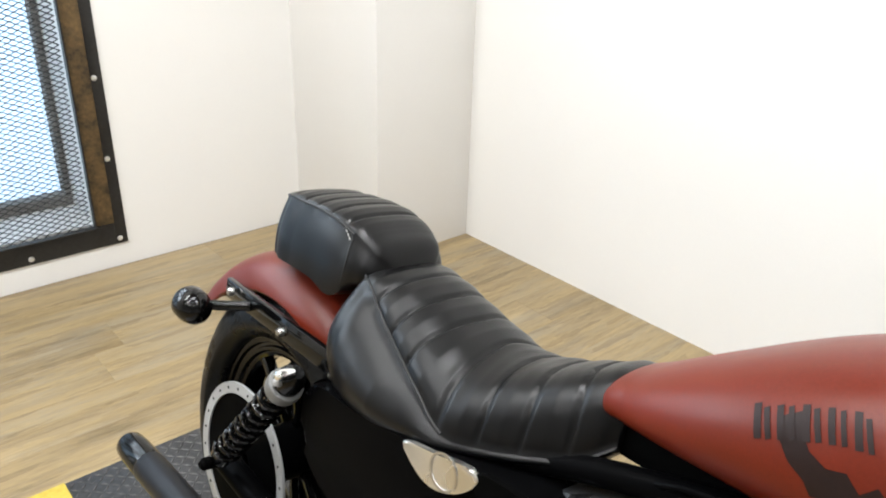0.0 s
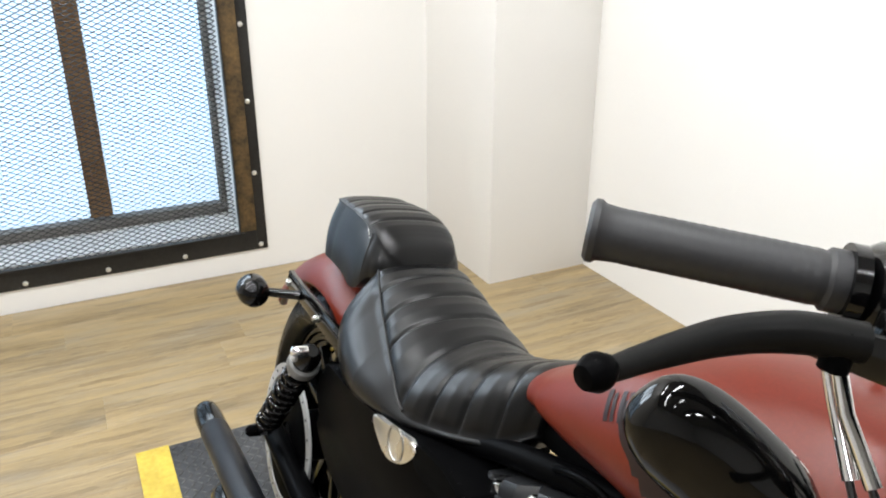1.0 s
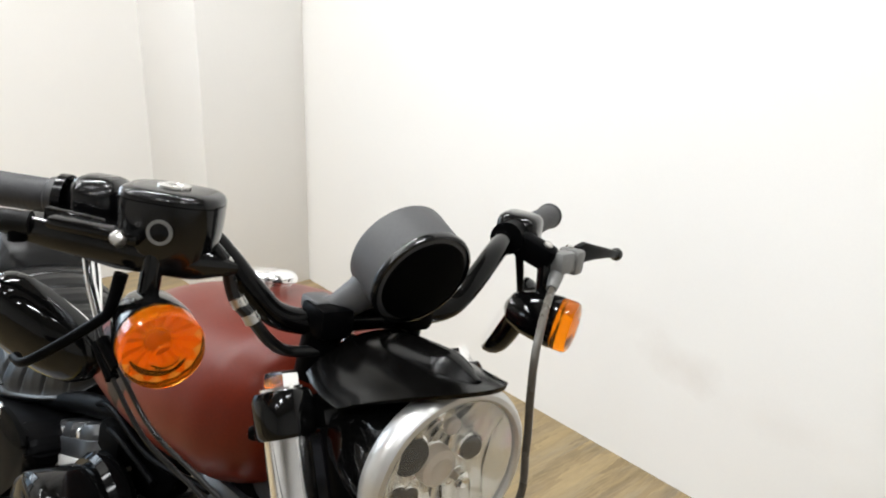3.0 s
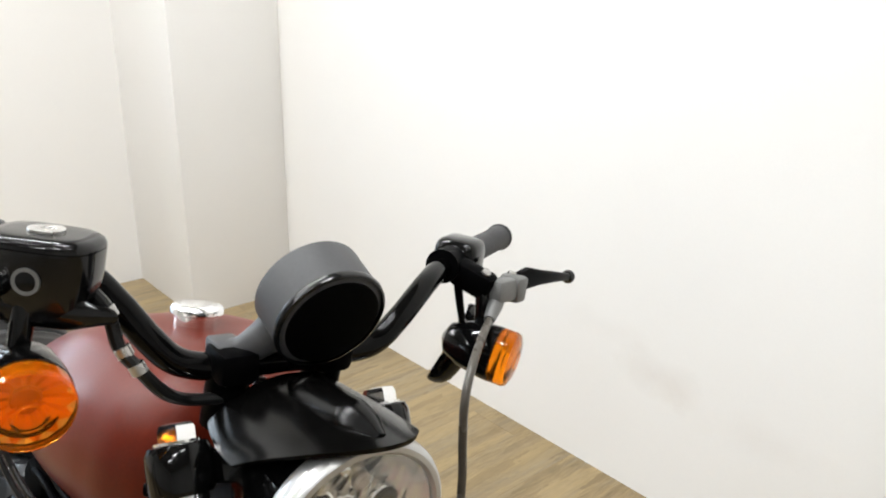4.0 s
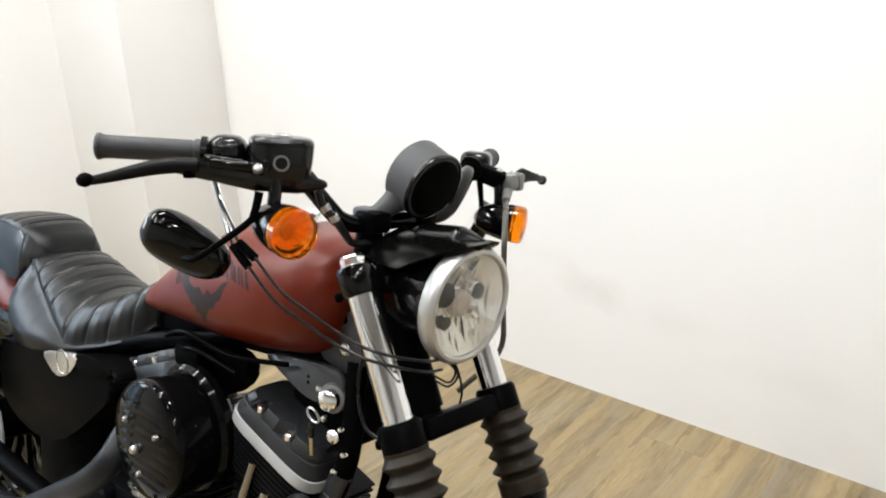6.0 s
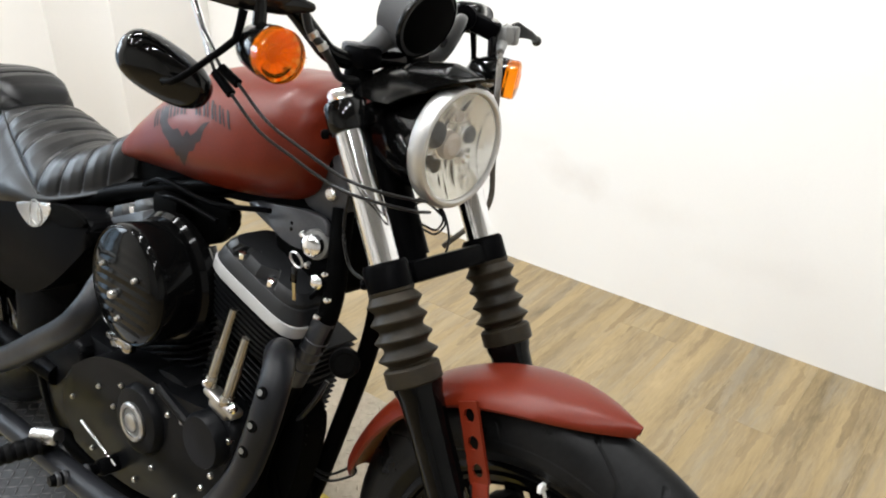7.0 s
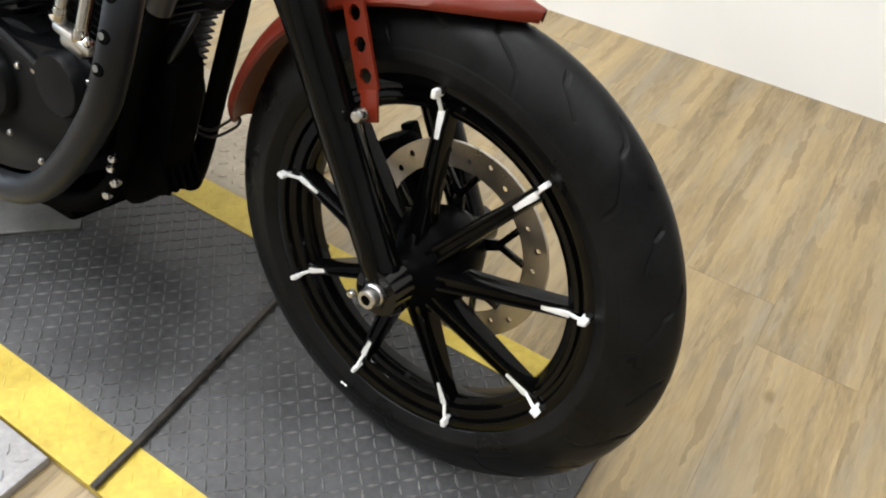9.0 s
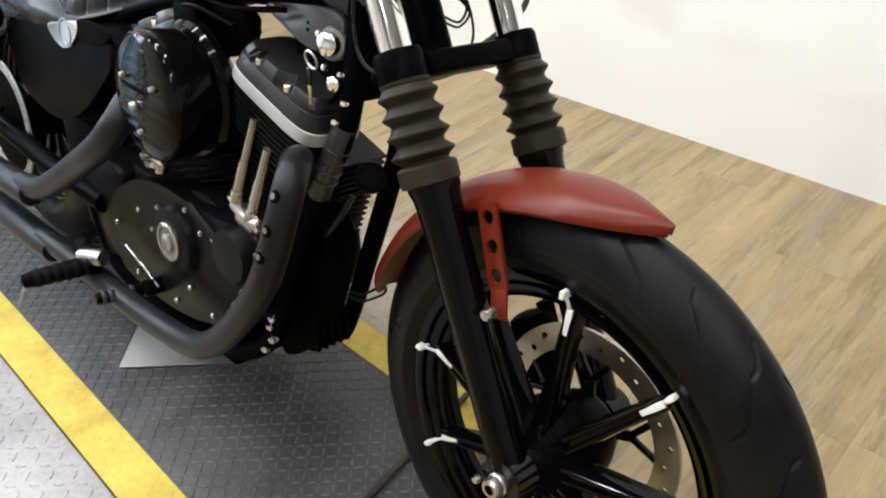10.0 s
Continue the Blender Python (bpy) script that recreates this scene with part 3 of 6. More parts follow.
def wheel(name, at, rim_r, rim_w, tyre_r, tyre_w, grooves, seg, m=None):
    """A cast wheel: the rim carries hub, spokes and tyre."""
    ax = (0, 1, 0)
    w = rim_w / 2
    rim = part(name, lathe([(rim_r - 0.001, -w), (rim_r + 0.006, -w), (rim_r + 0.008, -w + 0.002), (rim_r + 0.008, -w + 0.006), (rim_r - 0.012, -w + 0.012), (rim_r - 0.02, -w * 0.4), (rim_r - 0.022, 0),
                            (rim_r - 0.02, w * 0.4), (rim_r - 0.012, w - 0.012), (rim_r + 0.008, w - 0.006), (rim_r + 0.008, w - 0.002), (rim_r, w),
                            (rim_r - 0.008, w - 0.002), (rim_r - 0.022, w - 0.014), (rim_r - 0.034, w * 0.35), (rim_r - 0.036, 0), (rim_r - 0.036, -w * 0.4), (rim_r - 0.0345, -w + 0.0165), (rim_r - 0.0285, -w + 0.0135), (rim_r - 0.0255, -w + 0.0135),
                            (rim_r - 0.0225, -w + 0.0075), (rim_r - 0.0165, -w + 0.0060), (rim_r - 0.0150, -w + 0.0100), (rim_r - 0.0090, -w + 0.0085), (rim_r - 0.0065, -w + 0.0020)],
                           at, ax, 96, closed=True), fork_black, bike, "black cast wheel", m, sharp=25)
    h = tyre_w / 2
    prof = []
    for a in np.linspace(-1, 1, 61 if seg < 1000 else 145):
        t = abs(a) ** 0.9 * math.copysign(1, a)
        y = h * math.sin(t * math.pi / 2 * 1.12) * (1.0 if abs(t) < 0.88 else 1.0 - (abs(t) - 0.88) * 1.6)
        r = tyre_r - (1 - math.cos(t * math.pi / 2)) * (tyre_r - rim_r - 0.006)
        if 0.74 < abs(t) < 0.77:
            r -= 0.0012
        prof.append((r, y, t, float(np.interp(abs(t), (0.0, 0.22, 0.34, 0.58, 0.80), (0.0, 0.40, 0.47, 0.98, 1.10))) + (0.5 if t > 0 else 0.0)))
    verts, faces = [], []
    n = len(prof) + 2
    for i in range(seg):
        turn = i / seg
        c, s_ = math.cos(2 * math.pi * turn), math.sin(2 * math.pi * turn)
        for r, y, t, slant in prof:
            # cut tread: long slanting grooves in pairs on each shoulder
            k = abs(t)
            bend = turn * grooves + slant
            d = abs(bend % 1.0 - 0.5)
            start, end = (0.07, 0.74) if int(bend) % 2 else (0.20, 0.52)
            width = 0.042 if start < k < end else 0.0
            cut = 0.0034 * min(1.0, max(0.0, (width - d) / 0.016)) if width else 0.0
            verts.append((at[0] + (r - cut) * c, at[1] + y, at[2] + (r - cut) * s_))
        for y in (h * 0.5, -h * 0.5):
            verts.append((at[0] + (rim_r + 0.002) * c, at[1] + y, at[2] + (rim_r + 0.002) * s_))
        b0, b1 = i * n, ((i + 1) % seg) * n
        for k in range(n):
            j = (k + 1) % n
            faces.append((b0 + k, b1 + k, b1 + j, b0 + j))
    me = bpy.data.meshes.new("tyre")
    me.from_pydata(verts, [], faces)
    bm = bmesh.new()
    bm.from_mesh(me)
    bpy.data.meshes.remove(me)
    part("tyre", bm, tyre_front, rim, "worn black rubber tyre", m, sharp=50)
    return rim


# front wheel
fw = wheel("front_wheel", AXLE, 0.2355, 0.068, 0.327, 0.088, 22, 1500, STEER)
hub = lathe([(0.02, -0.082), (0.0265, -0.080), (0.0285, -0.070), (0.036, -0.062), (0.054, -0.050), (0.064, -0.036), (0.068, -0.022), (0.066, 0.0), (0.06, 0.03), (0.05, 0.05), (0.03, 0.07)], AXLE, (0, 1, 0), 36)
part("hub", hub, satin_black, fw, "", STEER)
for k in range(9):
    a = radians(91.3 - 40 * k)
    rad, tan = Vector((math.cos(a), 0, math.sin(a))), Vector((-math.sin(a), 0, math.cos(a)))
    p0, p1 = AXLE + rad * 0.045 + Vector((0, -0.038, 0)), AXLE + rad * 0.216 + Vector((0, -0.014, 0))
    rows = []
    for i in range(7):
        f = i / 6
        p = p0.lerp(p1, f)
        hw = 0.0135 - 0.0062 * f + 0.003 * max(0, f - 0.8) * 5
        hd = 0.018 - 0.006 * f
        ring = [(-1, -0.6), (-0.72, -1), (-0.42, -1), (-0.25, -0.72), (0.25, -0.72), (0.42, -1), (0.72, -1), (1, -0.6), (1, 0.8), (0.5, 1), (-0.5, 1), (-1, 0.8)]
        rows.append([p + tan * hw * x + Vector((0, hd * y, 0)) for x, y in ring])
    sp = part("spoke", rings(rows), fork_black, fw, "", STEER)
    # bare bright end of the spoke where it meets the rim
    on = lambda r, t, y: AXLE + rad * r + tan * t + Vector((0, y, 0))
    part("bright_edge", join(bar(on(0.174, 0.0, -0.0300), on(0.2085, 0.0, -0.0274), 0.0085, 0.0034, 0.0008), bar(on(0.2080, 0.0008, -0.0276), on(0.2255, 0.0030, -0.0352), 0.0042, 0.0030, 0.0008)), white_mark, fw, "bare machined metal spoke end", STEER)
    part("rim_pad", box(0.0185, 0.006, 0.0105, bevel=0.0012, m=place_along(on(0.2300, 0.0042, -0.0352), rad)), white_mark, fw, "bare machined pad on the rim", STEER)
part("valve_stem", tube([(-0.004, -0.004, 0.101), (0.0, -0.010, 0.118), (0.004, -0.014, 0.133)], 0.0042, 10, 2), cable_rubber, fw, "black valve stem", STEER)
part("sidewall_mark", bar((-0.086, -0.0478, 0.081), (-0.074, -0.0478, 0.079), 0.004, 0.0015, 0.0005), white_mark, fw, "small pale mark on the tyre wall", STEER)
# brake disc on the far side: outer band, carrier arms and bolts
disc_c = AXLE + Vector((0, 0.050, 0))


def drilled_ring(at, r0, r1, thick, sectors, hole):
    """A flat ring with a round hole through every sector."""
    bm = bmesh.new()
    at = Vector(at)
    cells = sectors
    rm = (r0 + r1) / 2
    for k in range(cells):
        a0, a1 = 2 * math.pi * k / cells, 2 * math.pi * (k + 1) / cells
        outer = []
        for f in (0, 0.5, 1):
            outer.append((r1, a0 + (a1 - a0) * f))
        outer += [(rm, a1)]
        for f in (1, 0.5, 0):
            outer.append((r0, a0 + (a1 - a0) * f))
        outer += [(rm, a0)]
        am = (a0 + a1) / 2
        off = (hole * 0.9) * (1 if k % 2 else -1)
        inner = []
        for r, a in outer:
            x, y = r * math.cos(a) - (rm + off) * math.cos(am), r * math.sin(a) - (rm + off) * math.sin(am)
            l = math.hypot(x, y)
            inner.append(((rm + off) * math.cos(am) + x / l * hole, (rm + off) * math.sin(am) + y / l * hole))
        o2 = [(r * math.cos(a), r * math.sin(a)) for r, a in outer]
        for side in (-thick / 2, thick / 2):
            vo = [bm.verts.new(at + Vector((x, side, y))) for x, y in o2]
            vi = [bm.verts.new(at + Vector((x, side, y))) for x, y in inner]
            for i in range(8):
                j = (i + 1) % 8
                bm.faces.new((vo[i], vo[j], vi[j], vi[i]))
    bmesh.ops.remove_doubles(bm, verts=bm.verts, dist=1e-5)
    edges = [e for e in bm.edges if e.is_boundary]
    bmesh.ops.bridge_loops(bm, edges=[e for e in edges if abs((e.verts[0].co - at).length - r1) < 0.002])
    return bm


dk = part("brake_disc", drilled_ring(disc_c, 0.106, 0.141, 0.005, 26, 0.0046), disc_steel, fw, "drilled steel brake disc", STEER)
part("disc_carrier", lathe([(0.03, -0.003), (0.05, -0.003), (0.05, 0.003), (0.03, 0.003)], disc_c, (0, 1, 0), 32, closed=True), gloss_black, dk, "black disc carrier ring", STEER)
for k in range(5):
    a = radians(72 * k + 20)
    on_ = [disc_c + Vector((math.cos(a + q), 0, math.sin(a + q))) * r_ for q, r_ in ((0.0, 0.04), (0.04, 0.070), (0.26, 0.107), (-0.20, 0.107))]
    part("carrier_arm", join(bar(on_[0], on_[1], 0.015, 0.006, 0.001), bar(on_[1], on_[2], 0.009, 0.006, 0.001), bar(on_[1], on_[3], 0.009, 0.0055, 0.001)), gloss_black, dk, "black forked carrier arm", STEER)
part("brake_caliper", join(box(0.055, 0.05, 0.10, (-0.108, 0.075, 0.385), 0.014, m=pose(0, 0, 0, 0, -35)), box(0.02, 0.02, 0.07, (-0.112, 0.095, 0.41), 0.004, m=pose(0, 0, 0, 0, -28))),
     dark_iron, bike, "black front brake caliper", STEER)
axle_nut = part("axle_nut", join(lathe([(0.0066, -0.133), (0.0112, -0.133), (0.0126, -0.1295), (0.0126, -0.121), (0.0145, -0.119), (0.0145, -0.112), (0.013, -0.110)], AXLE, (0, 1, 0), 6 * 4),
                                 lathe([(0.013, -0.12), (0.013, 0.12)], AXLE, (0, 1, 0), 16)), steel, bike, "hollow steel axle nut", STEER)
part("axle_bore", lathe([(0.0067, -0.1334), (0.0067, -0.131)], AXLE, (0, 1, 0), 16), dark_iron, axle_nut, "dark bore", STEER)

# front fender with its drilled stays
FR = 0.352
sec = []
for a in np.linspace(-1, 1, 13):
    sec.append((0.064 * math.sin(a * 1.45) / math.sin(1.45), -0.031 * (1 - math.cos(a * 1.45)) / (1 - math.cos(1.45))))
inner = [(v * 0.965, d - 0.004) for v, d in sec[::-1]]


def fender_rows(centre, radius, a0, a1, n, outline, taper):
    """Rings along a wheel arch; taper gives the width and the skirt's depth at f."""
    rows = []
    for i in range(n + 1):
        f = i / n
        a = radians(a0 + (a1 - a0) * f)
        kv, kd = taper(f)
        rows.append([Vector((centre[0] + (radius + d * kd) * math.cos(a), v * kv, centre[2] + (radius + d * kd) * math.sin(a))) for v, d in outline])
    return rows


def front_taper(f):
    tail = 0.25 + 0.75 * min(1.0, f / 0.1) ** 0.5
    nose = max(0.0, (f - 0.60) / 0.40)
    return tail * (1 - 0.94 * nose ** 3.2), tail * (1 - 0.55 * nose ** 3)


part("front_fender", rings(fender_rows(AXLE, FR, 170, 77, 56, sec + inner, front_taper)), red_paint, bike, "matt red front fender", STEER, sharp=50)


def holed_strip(p0, p1, width, n, hole, thick, across):
    """A flat strip from p0 to p1 with n round holes."""
    p0, p1 = Vector(p0), Vector(p1)
    d = (p1 - p0) / n
    side = Vector(across).cross(d).normalized()
    nrm = d.cross(side).normalized()
    bm = bmesh.new()
    for k in range(n):
        c = p0 + d * (k + 0.5)
        o = [c - d / 2 - side * width / 2, c - d / 2, c - d / 2 + side * width / 2, c + side * width / 2, c + d / 2 + side * width / 2, c + d / 2, c + d / 2 - side * width / 2, c - side * width / 2]
        i8 = [c + (q - c).normalized() * hole for q in o]
        fr = [[bm.verts.new(q + nrm * z) for q in ring] for z in (-thick / 2, thick / 2) for ring in (o, i8)]
        for i in range(8):
            j = (i + 1) % 8
            bm.faces.new((fr[0][i], fr[0][j], fr[1][j], fr[1][i]))
            bm.faces.new((fr[2][i], fr[3][i], fr[3][j], fr[2][j]))
            bm.faces.new((fr[1][i], fr[1][j], fr[3][j], fr[3][i]))
            if i not in (0, 1, 4, 5) or (k == 0 and i in (0, 1)) or (k == n - 1 and i in (4, 5)):
                bm.faces.new((fr[0][i], fr[2][i], fr[2][j], fr[0][j]))
    bmesh.ops.remove_doubles(bm, verts=bm.verts, dist=1e-5)
    return bm


for sv in (-1, 1):
    part("fender_stay", join(holed_strip((-0.112, sv * 0.068, 0.640), (-0.068, sv * 0.080, 0.552), 0.029, 3, 0.0088, 0.004, (0, 1, 0)),
                             bar((-0.068, sv * 0.080, 0.554), (-0.056, sv * 0.088, 0.522), 0.024, 0.004, 0.001)), red_paint, bike, "matt red drilled fender stay", STEER)
    bolt(bike, STEER @ Vector((-0.061, sv * 0.098, 0.532)), (0, sv, 0), 0.010, 0.012)

# fork legs
for sv in (-1, 1):
    v = sv * 0.096
    part("fork_tube", tube([fork(0.30, v), fork(0.712, v)], 0.0195, 24, 1, False), chrome, bike, "polished chrome fork tube", STEER)
    part("fork_slider", lathe([(0.011, -0.035), (0.019, -0.030), (0.0238, -0.01), (0.0242, 0.10), (0.0255, 0.30), (0.028, 0.345), (0.031, 0.355), (0.031, 0.370)], fork(0, v * 0.97), FORK, 32), fork_black, bike, "gloss black fork slider", STEER)
    part("axle_clamp", join(lathe([(0.030, -0.018), (0.030, 0.018)], AXLE + Vector((0, v, 0)), (0, 1, 0), 24)), gloss_black, bike, "", STEER)
    prof = [(0.026, 0.360), (0.033, 0.362), (0.034, 0.381), (0.031, 0.384)]
    for k in range(4):
        s = 0.385 + k * 0.0222
        prof += [(0.0278, s), (0.0286, s + 0.003), (0.0374 - 0.0008 * k, s + 0.0100), (0.0374 - 0.0008 * k, s + 0.0120), (0.0290, s + 0.0190), (0.0278, s + 0.0216)]
    prof += [(0.029, 0.474), (0.0295, 0.478), (0.022, 0.480)]
    part("boot_collar", lathe([(0.0325, 0.360), (0.0352, 0.362), (0.0352, 0.381), (0.032, 0.384)], fork(0, v), FORK, 32), boot_rubber, bike, "dusty rubber boot collar", STEER)
    part("fork_boot", lathe(prof, fork(0, v), FORK, 32), boot_rubber, bike, "dusty ribbed rubber fork boot", STEER)
    cap = part("fork_cap", join(lathe([(0.0160, 0.70), (0.0160, 0.726), (0.014, 0.730), (0.005, 0.731)], fork(0, v), FORK, 6), lathe([(0.018, 0.712), (0.018, 0.717)], fork(0, v), FORK, 20)), chrome, bike, "chrome hexagonal fork cap", STEER)
    part("upper_clamp_eye", lathe([(0.023, 0.676), (0.0255, 0.680), (0.0255, 0.708), (0.023, 0.714), (0.02, 0.715)], fork(0, v), FORK, 28), gloss_black, bike, "", STEER)
    part("lower_clamp_eye", lathe([(0.025, 0.473), (0.029, 0.476), (0.029, 0.507), (0.026, 0.512)], fork(0, v), FORK, 28), satin_black, bike, "", STEER)
    for ds, dv in ((0.683, 1.0), (0.491, 1.0)):
        bolt(bike, STEER @ (fork(ds, v + sv * 0.012, -0.028)), Vector((-0.6, sv * 0.8, -0.2)), 0.008, 0.008, satin_black)
    if sv < 0:
        bolt(bike, STEER @ fork(0.004, v - 0.026, -0.03), (0, -1, 0), 0.0065, 0.006, steel)
part("lower_clamp", bar(fork(0.491, -0.07), fork(0.491, 0.07), 0.028, 0.046, 0.006, up=FORK.cross(Vector((0, 1, 0)))), satin_black, bike, "black lower fork clamp", STEER)
part("upper_clamp", bar(fork(0.693, -0.075), fork(0.693, 0.075), 0.03, 0.055, 0.007, up=FORK.cross(Vector((0, 1, 0)))), gloss_black, bike, "black upper fork clamp", STEER)
part("steering_stem", tube([fork(0.48, 0, -0.05), fork(0.72, 0, -0.05)], 0.023, 20, 1, False), satin_black, bike, "", STEER)

# headlamp
HL = Vector((-0.234, 0.002, 0.919))
HD = Vector((0.985, 0, -0.05)).normalized()
shell = part("headlamp", lathe([(0.015, -0.120), (0.043, -0.112), (0.060, -0.090), (0.068, -0.055), (0.071, -0.02), (0.072, -0.001)], HL, HD, 48, caps=False), gloss_black, bike, "round headlamp with chrome rim and clear lens", STEER)
part("bezel", lathe([(0.0722, -0.014), (0.0775, -0.013), (0.0802, -0.005), (0.0800, 0.002), (0.0782, 0.0068), (0.0752, 0.0095), (0.0710, 0.0100), (0.0685, 0.0080), (0.0680, 0.004), (0.0692, 0.0)], HL, HD, 64, closed=True), satin_alu, shell, "satin bright bezel", STEER)
HS = Vector((0, 1, 0))
HU = HS.cross(HD).normalized()
if HU.z < 0:
    HU = -HU


def bowl_depth(r):
    return 0.002 - 0.026 * (1 - (r / 0.0675) ** 2)


# free-form reflector: upright flutes, turned a little from one to the next, in four fields
bowl = bmesh.new()
shake = random.Random(5)
COLS, ROWS = 15, 22
for i in range(COLS):
    tilt, off = shake.uniform(-0.22, 0.22), shake.uniform(-0.0012, 0.0012)
    x0, x1 = -0.0678 + 0.1356 * i / COLS, -0.0678 + 0.1356 * (i + 1) / COLS
    xs = [x0 + (x1 - x0) * q / 4 for q in range(5)]
    loop = []
    for j in range(ROWS + 1):
        y = -0.0678 + 0.1356 * j / ROWS
        row = []
        for x in xs:
            r = min(0.0678, math.hypot(x, y))
            k = min(1.0, 0.0678 / max(1e-6, math.hypot(x, y)))
            bulge = 0.0010 * (1 - ((x - x0) / (x1 - x0) * 2 - 1) ** 2)
            step = 0.0020 * math.sin(j * 0.9 + i * 1.7) * (1 if abs(y) > 0.02 else 0.3)
            h = bowl_depth(r) + (bulge + tilt * (x - (x0 + x1) / 2) + off + step) * (1 - (r / 0.0678) ** 6)
            row.append(bowl.verts.new(HL + HS * x * k + HU * y * k + HD * h))
        loop.append(row)
    for a, b in zip(loop, loop[1:]):
        for q in range(4):
            bowl.faces.new((a[q], a[q + 1], b[q + 1], b[q]))
bmesh.ops.dissolve_degenerate(bowl, edges=bowl.edges[:], dist=1e-6)
part("reflector", bowl, bright_bowl, shell, "bright fluted reflector bowl", STEER, sharp=12)
lens = part("lens", lathe([(0.0685, 0.004), (0.0685, 0.0075), (0.05, 0.0125), (0.02, 0.0160), (0.003, 0.0165), (0.003, 0.0135), (0.02, 0.0130), (0.05, 0.0095), (0.066, 0.0045)], HL, HD, 56, closed=True), clear_glass, shell, "clear glass lens", STEER)
lens.visible_shadow = False
# bulb shields, sockets and the small pilot lamp inside the bowl
for dx, dz, r, up, mat_, lab in ((0.000, -0.002, 0.0185, 0.019, shield_grey, "warm grey bulb shield"), (-0.031, 0.014, 0.0175, 0.010, dark_iron, "dark lamp socket"),
                                 (0.034, 0.010, 0.0115, 0.010, dark_iron, "dark lamp socket"), (-0.040, -0.018, 0.0085, 0.008, dark_iron, ""), (-0.024, -0.026, 0.0095, 0.008, dark_iron, ""),
                                 (0.027, -0.018, 0.0085, 0.016, chrome, "small bright pilot lamp"), (0.006, 0.036, 0.0080, 0.010, shield_grey, ""), (-0.015, 0.052, 0.0045, 0.006, chrome, ""), (0.030, -0.046, 0.0050, 0.006, chrome, "")):
    rr = math.hypot(dx, dz)
    base = HL + HS * dx + HU * dz + HD * (bowl_depth(rr) - 0.002)
    part("lamp_socket", lathe([(r, -0.004), (r, up * 0.5), (r * 0.93, up * 0.85), (r * 0.6, up), (r * 0.3, up * 0.93), (r * 0.06, up * 0.9)], base, HD, 24), mat_, shell, lab, STEER)
    part("socket_ring", lathe([(r, 0.0), (r * 1.12, 0.001), (r * 1.12, 0.004), (r, 0.005)], base, HD, 24, closed=True), chrome, shell, "", STEER)
# brow over the headlamp
rows = []
for i in range(19):
    f = i / 18
    u = -0.352
    r = 0.084 + 0.012 * math.sin(min(1, f * 1.25) * math.pi / 2)
    span = 56
    zc = 0.912 + 0.012 * (1 - f) ** 2
    arc = [radians(90 + span * q) for q in np.linspace(-1, 1, 17)]
    rows.append([Vector((u + f * (0.152 - 0.085 * (abs(math.cos(a)) / 0.83) ** 2), r * math.cos(a), zc + r * math.sin(a) * (0.9 + 0.1 * f))) for a in arc]
                + [Vector((u + f * (0.152 - 0.085 * (abs(math.cos(a)) / 0.83) ** 2), (r - 0.004) * math.cos(a), zc + (r - 0.004) * math.sin(a) * (0.9 + 0.1 * f))) for a in arc[::-1]])
part("headlamp_brow", rings(rows), brow_black, bike, "satin black headlamp brow", STEER, sharp=50)
part("brow_ridge", tube([(-0.36, 0.0, 0.976), (-0.31, 0, 0.987), (-0.25, 0, 0.998), (-0.215, 0, 1.003)], [0.014, 0.025, 0.021, 0.006], 24), brow_black, bike, "", STEER)
for dv in (-0.014, 0.014):
    bolt(bike, STEER @ Vector((-0.372, -0.03 + dv, 0.978)), (0.1, 0, 1), 0.008, 0.012)

# speedometer
GC, GD = Vector((-0.341, 0.012, 1.068)), Vector((-0.93, 0, 0.37)).normalized()
gauge = part("speedometer", lathe([(0.02, -0.028), (0.042, -0.028), (0.0465, -0.025), (0.0475, -0.020), (0.0478, 0.008), (0.0482, 0.013), (0.0480, 0.0165), (0.0465, 0.018), (0.045, 0.017), (0.045, 0.015), (0.003, 0.0145)], GC, GD, 56), gauge_black, bike, "round matt black speedometer housing", STEER)
part("back_plate", lathe([(0.041, -0.0285), (0.041, -0.0305), (0.037, -0.0325), (0.01, -0.033)], GC, GD, 40), dark_iron, gauge, "", STEER)
part("rim", lathe([(0.0462, -0.0295), (0.0482, -0.0285), (0.0490, -0.0255), (0.0484, -0.0225), (0.0470, -0.0215)], GC, GD, 56, closed=True), semi_gloss, gauge, "", STEER)
part("glass", lathe([(0.0448, 0.0152), (0.0448, 0.0162), (0.003, 0.0172)], GC, GD, 40), gloss_black, gauge, "dark glass face", STEER)
part("gauge_bracket", join(tube([(-0.380, -0.050, 1.011), (-0.371, -0.036, 1.017), (-0.361, -0.020, 1.032), (-0.351, -0.004, 1.050), (-0.343, 0.012, 1.062)], [0.0125, 0.0125, 0.016, 0.024, 0.030], 20), box(0.045, 0.09, 0.026, (-0.385, -0.0, 1.006), 0.01), box(0.032, 0.026, 0.016, (-0.381, -0.046, 1.017), 0.005)), gauge_black, bike, "matt black arm that carries the speedometer", STEER)

